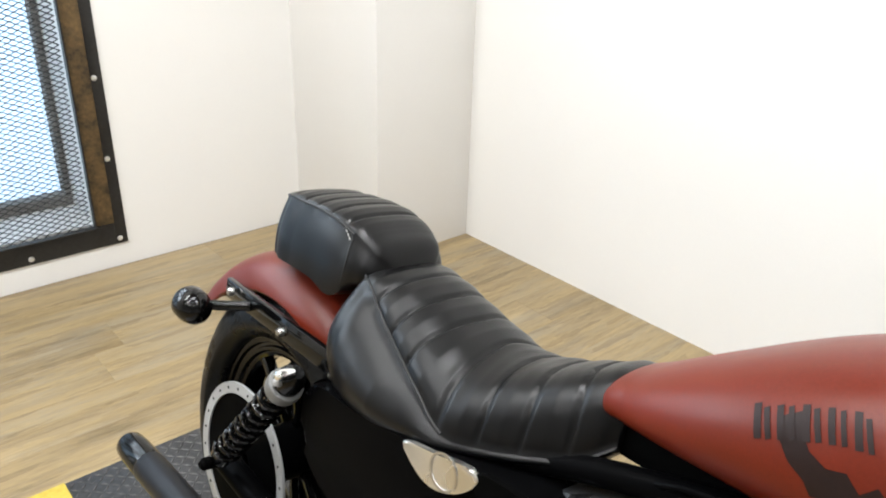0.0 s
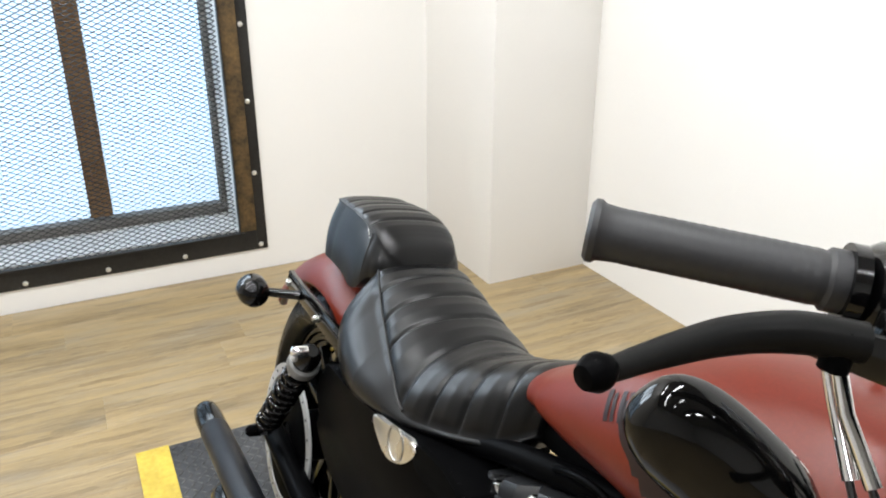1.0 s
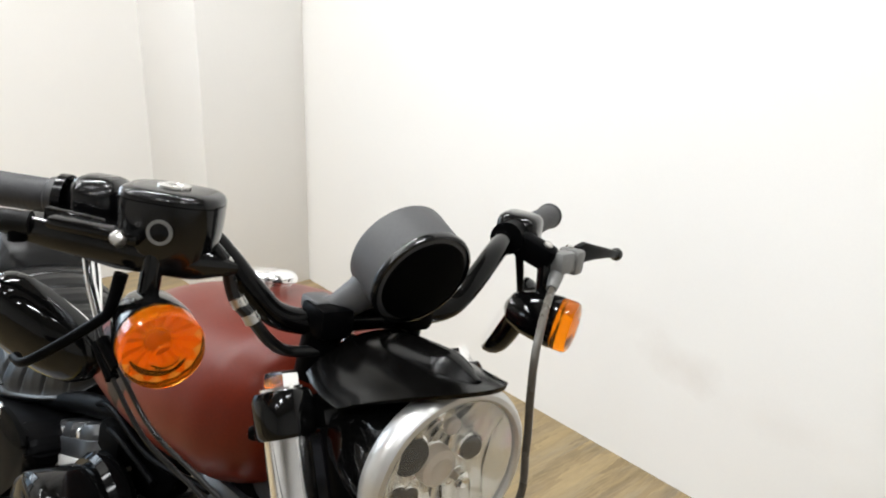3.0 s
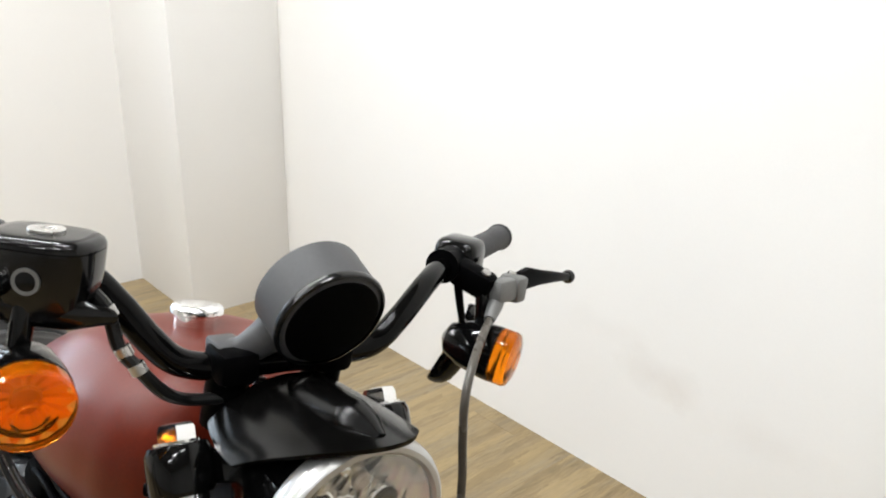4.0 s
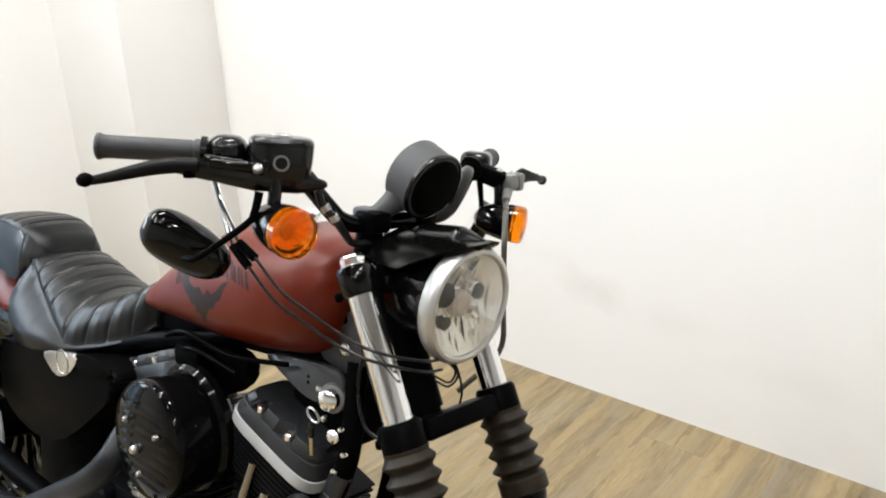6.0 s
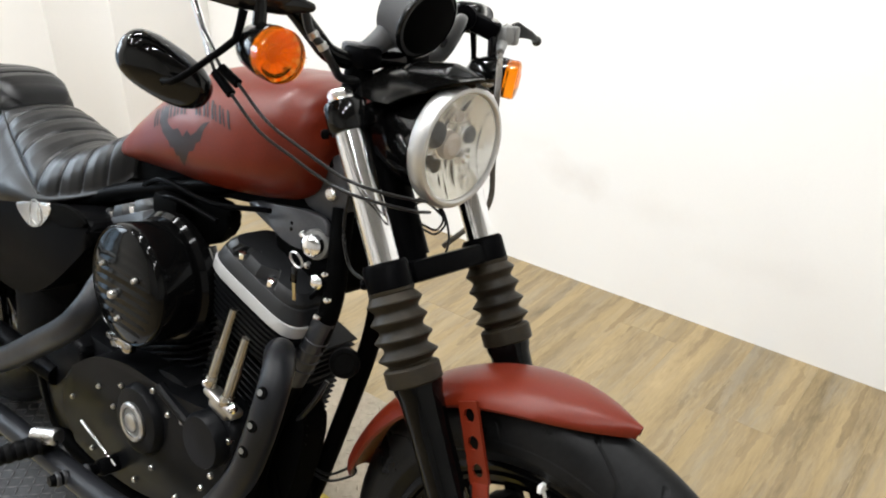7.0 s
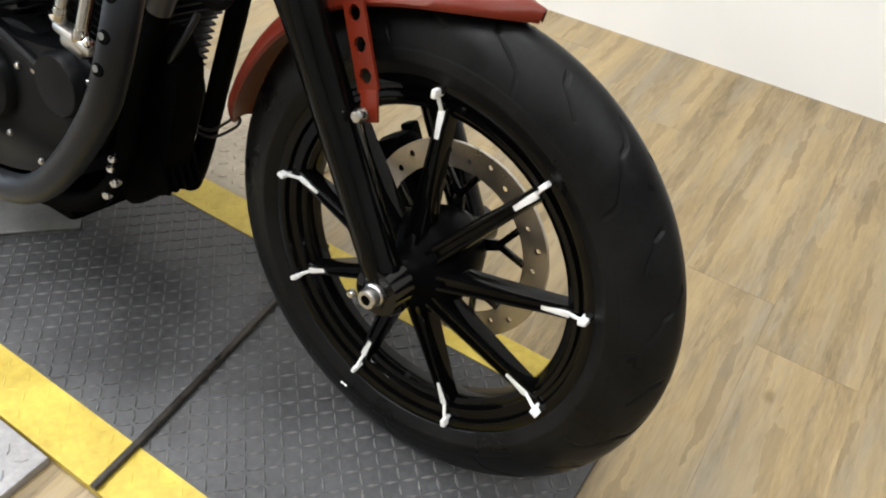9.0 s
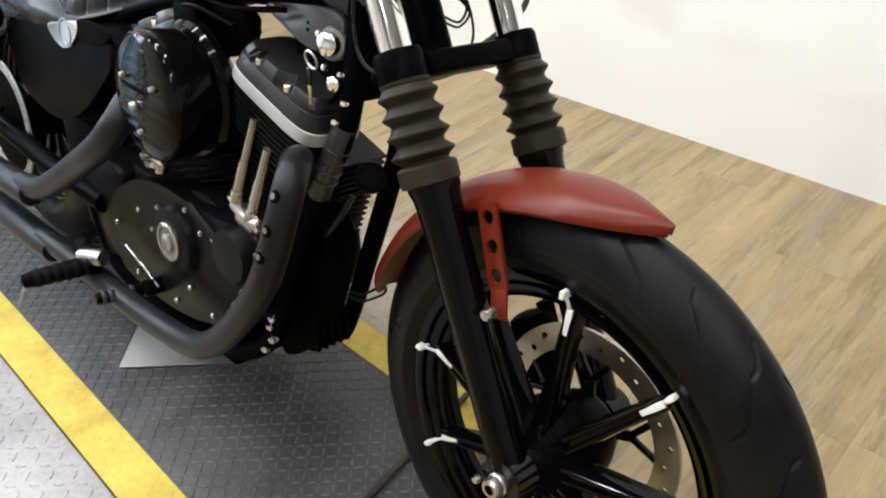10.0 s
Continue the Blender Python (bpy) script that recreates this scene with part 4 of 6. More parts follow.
# handlebar with risers
line = [(-0.535, -0.336, 1.090), (-0.470, -0.251, 1.092), (-0.432, -0.190, 1.090), (-0.412, -0.152, 1.077), (-0.401, -0.130, 1.056), (-0.389, -0.108, 1.029), (-0.384, -0.088, 1.010), (-0.379, -0.062, 1.003), (-0.370, -0.030, 1.005), (-0.368, 0.0, 1.006)] + [(-0.367, 0.06, 1.006), (-0.367, 0.095, 1.011), (-0.374, 0.126, 1.030), (-0.394, 0.168, 1.053), (-0.421, 0.208, 1.061), (-0.449, 0.250, 1.062), (-0.49, 0.325, 1.063), (-0.535, 0.402, 1.063)]
part("handlebar", tube(line, 0.0118, 20, 6), fork_black, bike, "gloss black handlebar", STEER)
for sv in (-1, 1):
    part("riser", join(lathe([(0.018, -0.05), (0.018, 0.0)], (-0.372, sv * 0.045, 1.0), (0.15, 0, 1), 20), box(0.042, 0.036, 0.03, (-0.369, sv * 0.045, 1.008), 0.008)), satin_black, bike, "", STEER)
GR0, GR1 = Vector((-0.461, -0.243, 1.091)), Vector((-0.535, -0.336, 1.090))
gd = (GR1 - GR0).normalized()
gl = (GR1 - GR0).length


def grip_profile(length):
    prof = [(0.0165, 0.0), (0.019, 0.001), (0.019, 0.008), (0.0165, 0.010)]
    n = 20
    for i in range(n):
        s = 0.012 + i * (length - 0.024) / n
        prof += [(0.0168, s), (0.0171, s + 0.0015), (0.0171, s + 0.0035)]
    return prof + [(0.0180, length - 0.006), (0.0200, length - 0.004), (0.0200, length - 0.001), (0.017, length + 0.001), (0.004, length + 0.001)]


part("grip", lathe([(r * 0.80, h_) for r, h_ in grip_profile(gl)], GR0, gd, 28), rubber, bike, "black ribbed rubber throttle grip", STEER)
GL0, GL1 = Vector((-0.470, 0.292, 1.063)), Vector((-0.538, 0.408, 1.063))
part("grip", lathe([(r * 0.9, h_) for r, h_ in grip_profile((GL1 - GL0).length)], GL0, (GL1 - GL0).normalized(), 28), rubber, bike, "black ribbed rubber grip", STEER)


podm = place_along(Vector((-0.446, -0.218, 1.090)), gd)
sw = part("switch_housing", box(0.046, 0.046, 0.046, bevel=0.016, seg=4, m=podm), semi_gloss, bike, "gloss black switch housing", STEER)
for off, r_, h_ in (((0.0, 0.020, 0.006), 0.0075, 0.006), ((0.012, 0.016, -0.010), 0.006, 0.006), ((-0.012, 0.017, 0.010), 0.005, 0.005)):
    part("switch_button", lathe([(r_, -0.004), (r_, h_ * 0.7), (r_ * 0.8, h_), (r_ * 0.2, h_)], podm @ Vector((off[0], -off[1] - 0.004, off[2])), podm.to_3x3() @ Vector((0, -1, 0)), 16), gauge_black, sw, "", STEER)
part("switch_rim", tube([GR0 + gd * -0.006, GR0 + gd * 0.001], 0.0190, 24, 1, False), semi_gloss, sw, "", STEER)
# brake master cylinder
mcm = Matrix.Translation((-0.386, -0.184, 1.091)) @ pose(0, 0, 0, 0, 0, -38)


def pill(half_x, half_y, levels, m, rnd=0.55):
    """A rounded block from stacked rounded-rectangle outlines (height, scale)."""
    rows = []
    for h_, k in levels:
        rows.append([m @ Vector((half_x * k * math.copysign(abs(math.cos(a)) ** rnd, math.cos(a)), half_y * k * math.copysign(abs(math.sin(a)) ** rnd, math.sin(a)), h_)) for a in np.linspace(0, 2 * math.pi, 48, endpoint=False)])
    return rings(rows)


mc = part("brake_master_cylinder", pill(0.029, 0.038, ((-0.033, 0.62), (-0.030, 0.78), (-0.020, 0.92), (0.0, 0.98), (0.016, 1.0), (0.0178, 1.0), (0.018, 0.985)), mcm, 0.66), semi_gloss, bike, "gloss black brake fluid reservoir", STEER)
part("reservoir_cap", pill(0.029, 0.038, ((0.0182, 0.985), (0.0185, 1.0), (0.0210, 0.995), (0.0240, 0.95), (0.0260, 0.86), (0.0268, 0.7), (0.0268, 0.2)), mcm, 0.66), semi_gloss, mc, "", STEER)
part("cap_plate", lathe([(0.0122, 0.0270), (0.0122, 0.0288), (0.0105, 0.0292), (0.0062, 0.0288), (0.0058, 0.0278), (0.002, 0.0278)], mcm.translation, mcm.to_3x3() @ Vector((0, 0, 1)), 24), nickel, mc, "bright oval plate", STEER)
gm = mcm @ Vector((0.029, 0.001, -0.002))
gdir = mcm.to_3x3() @ Vector((1, 0, 0))
part("sight_ring", lathe([(0.0070, -0.003), (0.0095, -0.003), (0.0095, 0.0012), (0.0070, 0.0012)], gm, gdir, 20, closed=True), cast_grey, mc, "steel ring of the sight glass", STEER)
part("sight_glass", lathe([(0.0075, -0.002), (0.0075, 0.0006), (0.002, 0.001)], gm, gdir, 16), gloss_black, mc, "", STEER)
# lever bracket and brake lever
part("lever_bracket", rings([[Vector(p) + Vector((0, 0, 1)) * hh * math.sin(a) + Vector((0.6, -0.8, 0)).cross(Vector((0, 0, 1))).normalized() * hw * math.cos(a) for a in np.linspace(0, 2 * math.pi, 12, endpoint=False)]
                             for p, hh, hw in (((-0.352, -0.150, 1.064), 0.006, 0.008), ((-0.362, -0.178, 1.066), 0.0135, 0.017), ((-0.388, -0.222, 1.068), 0.0135, 0.018), ((-0.415, -0.262, 1.074), 0.0105, 0.014), ((-0.437, -0.289, 1.078), 0.0085, 0.011))]),
     semi_gloss, bike, "", STEER)
part("brake_lever", tube([(-0.424, -0.272, 1.080), (-0.438, -0.296, 1.079), (-0.447, -0.325, 1.074), (-0.447, -0.362, 1.067), (-0.441, -0.391, 1.064)], [0.0088, 0.0092, 0.0082, 0.0060, 0.0046], 14), satin_lever, bike, "satin black brake lever", STEER)
# clamp above the lever
part("bar_clamp", join(bar((-0.374, -0.207, 1.082), (-0.418, -0.258, 1.085), 0.030, 0.010, 0.004, up=(0, 0, 1)), bar((-0.402, -0.226, 1.080), (-0.428, -0.262, 1.084), 0.012, 0.018, 0.003, up=(0, 0, 1))), gloss_black, bike, "gloss black clamp of the brake lever", STEER)
part("lever_ball", lathe([(0.001, -0.009), (0.005, -0.0070), (0.0076, -0.002), (0.0076, 0.002), (0.005, 0.0070), (0.001, 0.0078)], (-0.440, -0.392, 1.066), (0.2, -1, -0.2), 16), satin_black, bike, "", STEER)
part("lever_pivot", lathe([(0.0065, -0.010), (0.0065, 0.009), (0.004, 0.0105)], (-0.428, -0.280, 1.076), (0, 0, 1), 14), satin_black, bike, "chrome pivot screw", STEER)
bolt(bike, STEER @ Vector((-0.372, -0.226, 1.082)), (0.7, -0.6, 0.4), 0.0075, 0.008)
# left controls
gld = (GL1 - GL0).normalized()
podl = place_along(GL0 - gld * 0.032, gld)
part("switch_housing", box(0.05, 0.048, 0.054, bevel=0.012, seg=3, m=podl), gloss_black, bike, "gloss black switch housing", STEER)
part("clutch_bracket", join(bar((-0.425, 0.235, 1.060), (-0.386, 0.258, 1.046), 0.030, 0.026, 0.007), lathe([(0.019, -0.014), (0.019, 0.014)], GL0 - gld * 0.075, gld, 20)), satin_black, bike, "", STEER)
part("clutch_lever", rings([[Vector(p) + Vector((0, 0, 1)) * hh * math.copysign(abs(math.sin(a)) ** 0.6, math.sin(a)) + Vector((0.93, 0.36, 0)) * hw * math.copysign(abs(math.cos(a)) ** 0.6, math.cos(a)) for a in np.linspace(0, 2 * math.pi, 16, endpoint=False)]
                            for p, hh, hw in (((-0.394, 0.302, 1.050), 0.011, 0.006), ((-0.399, 0.322, 1.052), 0.013, 0.0055), ((-0.407, 0.352, 1.049), 0.0095, 0.005), ((-0.419, 0.392, 1.044), 0.0068, 0.005), ((-0.433, 0.426, 1.038), 0.0052, 0.005), ((-0.445, 0.450, 1.033), 0.0048, 0.0048))]), satin_black, bike, "flat black clutch lever blade", STEER)
part("lever_ball", lathe([(0.001, -0.009), (0.006, -0.0075), (0.009, -0.002), (0.009, 0.002), (0.006, 0.0075), (0.001, 0.009)], (-0.446, 0.453, 1.0325), (-0.3, 1, -0.3), 16), gloss_black, bike, "", STEER)
bolt(bike, STEER @ Vector((-0.394, 0.251, 1.060)), (0.5, -0.2, 0.8), 0.008, 0.008)
bolt(bike, STEER @ Vector((-0.398, 0.296, 1.056)), (0.2, 0, 1), 0.007, 0.006)
cable = part("clutch_cable", tube([(-0.388, 0.272, 1.040), (-0.370, 0.247, 1.022), (-0.345, 0.214, 1.012), (-0.318, 0.180, 0.994), (-0.304, 0.164, 0.968), (-0.306, 0.172, 0.924), (-0.310, 0.186, 0.865), (-0.311, 0.188, 0.791), (-0.34, 0.13, 0.73)], 0.0044, 12), sheathed, bike, "brownish black clutch cable", STEER)
part("cable_boot", tube([(-0.389, 0.273, 1.041), (-0.378, 0.258, 1.030), (-0.366, 0.241, 1.020)], [0.0092, 0.0085, 0.0060], 14, 3), cast_grey, cable, "grey boot at the cable end", STEER)

part("lever_joint", join(bar((-0.382, 0.254, 1.045), (-0.397, 0.306, 1.043), 0.026, 0.024, 0.006), bar((-0.390, 0.286, 1.044), (-0.397, 0.308, 1.044), 0.030, 0.028, 0.005)), cast_grey, bike, "grey cast lever joint", STEER)
# turn signals
for at, d, lab in (((-0.343, -0.203, 1.013), (1, -0.10, -0.08), "right"), ((-0.360, 0.254, 0.982), (0.87, 0.48, -0.08), "left")):
    body = part("turn_signal", lathe([(0.006, -0.062), (0.017, -0.056), (0.026, -0.036), (0.0295, -0.014), (0.0305, -0.004), (0.0305, 0.0), (0.028, 0.002), (0.0275, -0.005), (0.002, -0.005)], at, d, 32), gloss_black, bike, "bullet turn signal with amber lens", STEER)
    lens = part("lens", lathe([(0.0288, 0.0006), (0.0302, 0.0020), (0.0302, 0.0150), (0.0285, 0.0195), (0.0225, 0.0220), (0.0120, 0.0232), (0.0100, 0.0220), (0.0082, 0.0220), (0.0072, 0.0236), (0.0012, 0.0238)], at, d, 48), amber, body, "bright amber lens with moulded rings", STEER, sharp=20)
    lens.visible_shadow = False
    q = Vector(at)
    sgn = -1 if q.y < 0 else 1
    part("bulb", lathe([(0.001, 0.0003), (0.006, -0.0002), (0.0085, -0.0012), (0.0092, -0.0030), (0.0092, -0.006)], at, d, 18), shield_grey, body, "", STEER)
    side_ = Vector(d).cross((0, 0, 1)).normalized()
    over_ = side_.cross(Vector(d).normalized())
    rows = []
    for r_, h_ in ((0.0280, 0.0002), (0.0225, -0.0012), (0.0150, -0.0030), (0.0100, -0.0042), (0.0020, -0.0046)):
        rows.append([Vector(at) + (side_ * math.cos(a) + over_ * math.sin(a)) * r_ + Vector(d).normalized() * (h_ + (0.0022 * r_ / 0.028 if k % 2 else 0.0)) for k, a in enumerate(np.linspace(0, 2 * math.pi, 28, endpoint=False))])
    part("reflector", rings(rows, caps=False), signal_bowl, body, "bright fluted bowl behind the lens", STEER, sharp=5)
    part("lens_slot", tube([q + Vector(d).normalized() * 0.0002 + Vector(d).cross((0, 0, 1)).normalized() * 0.0215 * math.sin(a) + Vector((0, 0, -0.0215 * math.cos(a))) for a in np.linspace(-1.0, 1.0, 9)], [0.0006, 0.0016, 0.002, 0.0022, 0.0022, 0.0022, 0.002, 0.0016, 0.0006], 8, 2), dark_iron, body, "dark slot at the foot of the bowl", STEER)
    part("signal_stem", tube([q + Vector((-0.03, 0, 0.018)), q + Vector((-0.03, -sgn * 0.002, 0.04)), q + Vector((-0.032, -sgn * 0.004, 0.062))], 0.008, 12, 4), gloss_black, body, "", STEER)

# mirrors hung under the bar
for at, sgn in (((-0.493, -0.245, 0.970), -1), ((-0.478, 0.300, 0.945), 1)):
    c = Vector(at)
    fwd = Vector((0.66, -0.73, -0.16) if sgn < 0 else (0.60, 0.60, -0.31)).normalized()
    rx_ = Vector((0.58, 0.65, -0.48)) if sgn < 0 else Vector((0.40, 0.0, 0.916))
    rx_ = (rx_ - fwd * fwd.dot(rx_)).normalized()
    up_ = fwd.cross(rx_).normalized() * (1 if fwd.cross(rx_).z > 0 else -1)
    rows = []
    for h_, k in ((-0.008, 0.97), (-0.004, 1.0), (0.004, 0.99), (0.012, 0.92), (0.019, 0.76), (0.023, 0.48), (0.0245, 0.08)):
        rows.append([c + fwd * h_ + rx_ * (0.059 * k * math.copysign(abs(math.cos(a)) ** 0.75, math.cos(a))) + up_ * (0.033 * k * math.copysign(abs(math.sin(a)) ** 0.8, math.sin(a)) * (1 - 0.10 * math.cos(a))) for a in np.linspace(0, 2 * math.pi, 40, endpoint=False)])
    mi = part("mirror", rings(rows), gloss_black, bike, "gloss black oval mirror under the handlebar", STEER)
    rows = [[c + fwd * -0.0082 + rx_ * (0.055 * math.copysign(abs(math.cos(a)) ** 0.75, math.cos(a))) + up_ * (0.031 * math.copysign(abs(math.sin(a)) ** 0.8, math.sin(a))) - fwd * z for a in np.linspace(0, 2 * math.pi, 40, endpoint=False)] for z in (0, 0.001)]
    part("mirror_glass", rings(rows), mirror_glass, mi, "mirror glass", STEER)
    if sgn < 0:
        stem = [(-0.374, -0.222, 1.055), (-0.376, -0.227, 1.030), (-0.382, -0.234, 1.016), (-0.420, -0.270, 0.974), (-0.447, -0.274, 0.966)]
    else:
        stem = [(-0.425, 0.240, 1.05), (-0.428, 0.252, 1.02), (-0.440, 0.272, 0.99), (-0.458, 0.292, 0.965), (-0.470, 0.306, 0.952)]
    part("mirror_stem", tube(stem, [0.0052, 0.0046, 0.0042, 0.0038, 0.0045], 12, 6), satin_black, mi, "satin black mirror stem", STEER)

# cables on the right: throttle pair in a clip, then round the fork
for k, off in ((0, 0.0), (1, 0.014)):
    pts = [(-0.474 - off, -0.222 + off * 0.6, 1.062), (-0.452 - off, -0.221 + off * 0.6, 1.024), (-0.418 - off * 0.9, -0.218, 0.986 - off * 0.5), (-0.392 - off * 0.9, -0.213, 0.972 - off), (-0.357 - off, -0.198, 0.936 - off), (-0.323 - off, -0.175, 0.911 - off), (-0.282 - off, -0.148, 0.885 - off), (-0.248 - off, -0.125, 0.874 - off), (-0.226, -0.08, 0.863 - off), (-0.24, -0.03, 0.85 - off)]
    top = part("throttle_cable", tube(pts, 0.0021, 10, 8), cable_rubber, bike, "thin black throttle cable", STEER)
    part("cable_ferrule", tube([Vector(pts[0]), Vector(pts[1]), Vector(pts[1]).lerp(Vector(pts[2]), 0.7)], 0.0042, 12, 1, False), chrome, top, "chrome cable end", STEER)
    part("cable_sleeve", tube([Vector(pts[2]), Vector(pts[3])], 0.0058, 12, 1, False), satin_black, top, "", STEER)
part("brake_line", tube([(-0.370, -0.158, 1.078), (-0.365, -0.147, 1.063), (-0.360, -0.139, 1.036), (-0.351, -0.128, 1.022), (-0.353, -0.106, 0.998), (-0.366, -0.080, 0.982), (-0.362, -0.045, 0.979), (-0.345, -0.015, 0.972)], 0.0052, 10, 6), cable_rubber, bike, "black brake hose along the handlebar", STEER)
for p in ((-0.365, -0.1465, 1.062), (-0.358, -0.136, 1.033), (-0.351, -0.1275, 1.0215)):
    part("hose_clip", lathe([(0.0052, -0.0045), (0.0064, -0.004), (0.0064, 0.004), (0.0052, 0.0045)], p, (0.25, 0.45, -0.85), 14), steel, bike, "worn pale hose clip", STEER)
for k in range(2):
    o = 0.006 * k
    part("loose_wire", tube([(-0.327, 0.02, 0.812 - o), (-0.297, 0.02, 0.834 - o), (-0.273, 0.022, 0.829 - o), (-0.259, 0.022 + o, 0.814 - o), (-0.267, 0.02, 0.797 - o), (-0.290, 0.02, 0.797 - o), (-0.318, 0.018, 0.802 - o)], 0.0016, 6, 6), cable_rubber, bike, "thin black wire loop", STEER)
part("loose_wire", tube([(-0.285, 0.02, 0.84), (-0.262, 0.025, 0.822), (-0.250, 0.028, 0.79), (-0.252, 0.028, 0.765)], 0.0016, 6, 6), cable_rubber, bike, "thin black wire loop", STEER)
part("loose_wire", tube([(-0.302, -0.11, 0.860), (-0.308, -0.11, 0.819), (-0.303, -0.11, 0.783), (-0.288, -0.11, 0.759), (-0.268, -0.105, 0.750)], 0.0022, 8, 6), cable_rubber, bike, "thin black wire", STEER)

# ---- fuel tank ----
TU = [-0.931, -0.918, -0.872, -0.805, -0.72, -0.64, -0.56, -0.50, -0.45, -0.424, -0.410]
TB = [0.761, 0.752, 0.754, 0.759, 0.765, 0.767, 0.774, 0.783, 0.798, 0.822, 0.862]
TT_ = [0.770, 0.787, 0.820, 0.866, 0.920, 0.954, 0.964, 0.966, 0.959, 0.941, 0.905]
TW = [0.018, 0.046, 0.076, 0.100, 0.119, 0.128, 0.128, 0.121, 0.106, 0.084, 0.050]
rows = []
for u in np.linspace(-0.931, -0.410, 56):
    zb, zt, hw = curve(TU, TB, u), curve(TU, TT_, u), curve(TU, TW, u)
    zm = zb + 0.40 * (zt - zb)
    ring = []
    for a in np.linspace(0, 2 * math.pi, 48, endpoint=False):
        c, s = math.cos(a), math.sin(a)
        far = c > 0
        fr = min(1.0, max(0.0, (u + 0.74) / 0.16))
        z = zm + (zt - zm) * abs(s) ** ((0.90 - 0.44 * fr) if far else (0.92 - 0.14 * fr)) if s > 0 else zm - (zm - zb) * abs(s) ** 0.8
        ring.append((u, (hw + 0.016 * fr * min(1, hw / 0.1)) * c ** (0.84 - 0.32 * fr) if far else -hw * abs(c) ** 0.82, z))
    rows.append(ring)
bm = rings(rows)
bmesh.ops.triangulate(bm, faces=bm.faces[:])
tank_bvh = BVHTree.FromBMesh(bm)
tank = part("fuel_tank", bm, red_paint, bike, "matt red teardrop fuel tank with dark decal", sharp=60)
part("fuel_cap", lathe([(0.024, -0.022), (0.024, -0.004), (0.028, -0.003), (0.0285, 0.002), (0.027, 0.005), (0.024, 0.0072), (0.020, 0.0082), (0.005, 0.009)], (-0.583, 0.020, 0.976), (-0.10, 0.03, 1), 32), chrome, tank, "chrome fuel filler cap")


def tank_decal(outline, lift_by=0.0005):
    """A flat shape laid on the right flank of the tank."""
    bm = bmesh.new()
    vs = [bm.verts.new((u, 0, w)) for u, w in outline]
    bm.faces.new(vs)
    bmesh.ops.triangulate(bm, faces=bm.faces[:])
    for _ in range(4):
        bmesh.ops.subdivide_edges(bm, edges=[e for e in bm.edges if e.calc_length() > 0.007], cuts=1)
        bmesh.ops.triangulate(bm, faces=bm.faces[:])
    for v in bm.verts:
        hit, nrm, _, _ = tank_bvh.ray_cast(Vector((v.co.x, -0.6, v.co.z)), Vector((0, 1, 0)))
        if hit is not None:
            v.co = hit + nrm * (lift_by if nrm.y < 0 else -lift_by)
    return bm


# an arched row of plain dark blocks over a spread-winged emblem
for i in range(21):
    f = i / 20
    if i in (10, 11):
        continue
    u0 = -0.721 + 0.187 * f
    base = curve([0.0, 0.35, 0.55, 0.8, 1.0], [0.846, 0.878, 0.887, 0.890, 0.884], f)
    rise = curve([0.0, 0.35, 0.55, 0.8, 1.0], [0.0040, 0.0024, 0.0012, -0.0002, -0.0012], f)
    h = (0.0235, 0.0205, 0.0225, 0.0215)[i % 4]
    wide = (0.0056, 0.0036, 0.0050, 0.0040)[(i * 3) % 4]
    part("decal_block", tank_decal([(u0, base), (u0 + wide, base + rise), (u0 + wide - 0.013, base + h + rise), (u0 - 0.013, base + h)], 0.0009), decal_black, tank, "faded black tank decal block")
wing = [(-0.708, 0.874), (-0.700, 0.856), (-0.688, 0.845), (-0.672, 0.838), (-0.664, 0.829), (-0.656, 0.832), (-0.649, 0.819), (-0.643, 0.823), (-0.636, 0.806), (-0.631, 0.823), (-0.622, 0.823), (-0.614, 0.835), (-0.604, 0.838),
        (-0.598, 0.850), (-0.589, 0.855), (-0.583, 0.872), (-0.574, 0.886), (-0.588, 0.880), (-0.600, 0.866), (-0.612, 0.858), (-0.622, 0.864), (-0.632, 0.852), (-0.645, 0.862), (-0.660, 0.857), (-0.676, 0.862), (-0.688, 0.874), (-0.694, 0.886)]
part("decal_emblem", tank_decal(wing, 0.0004), decal_black, tank, "faded black spread-wing emblem shape")
part("tank_mount", join(prism([(-0.47, 0.79), (-0.40, 0.775), (-0.372, 0.80), (-0.372, 0.84), (-0.40, 0.875), (-0.43, 0.86)], -0.045, 0.045, 0.006)), neck_grey, bike, "worn grey-black frame neck gusset")
bolt(bike, (-0.404, -0.046, 0.818), (0, -1, 0), 0.012, 0.007, nickel)

# ---- seats ----
SU = [-1.345, -1.325, -1.29, -1.25, -1.18, -1.12, -1.06, -1.00, -0.94, -0.90, -0.872]
S_low = [0.645, 0.622, 0.606, 0.600, 0.600, 0.610, 0.630, 0.652, 0.674, 0.692, 0.722]
S_lw = [0.070, 0.108, 0.130, 0.139, 0.141, 0.137, 0.128, 0.111, 0.092, 0.076, 0.055]
S_edge = [0.715, 0.750, 0.752, 0.731, 0.701, 0.680, 0.655, 0.666, 0.687, 0.705, 0.731]
S_ew = [0.045, 0.072, 0.088, 0.098, 0.112, 0.125, 0.131, 0.115, 0.096, 0.080, 0.058]
S_top = [0.731, 0.764, 0.775, 0.776, 0.761, 0.746, 0.740, 0.757, 0.786, 0.804, 0.806]
FAR = 0.80  # the cushions sit a little to the right of the frame


def groove(u, first, pitch, depth, width):
    """Depth of a stitched channel between flat, lightly padded ribs."""
    d = ((u - first) / pitch + 0.5) % 1.0 - 0.5
    return depth * math.exp(-((d * pitch) / width) ** 2) + 0.0016 * (2 * abs(d)) ** 2 * -1


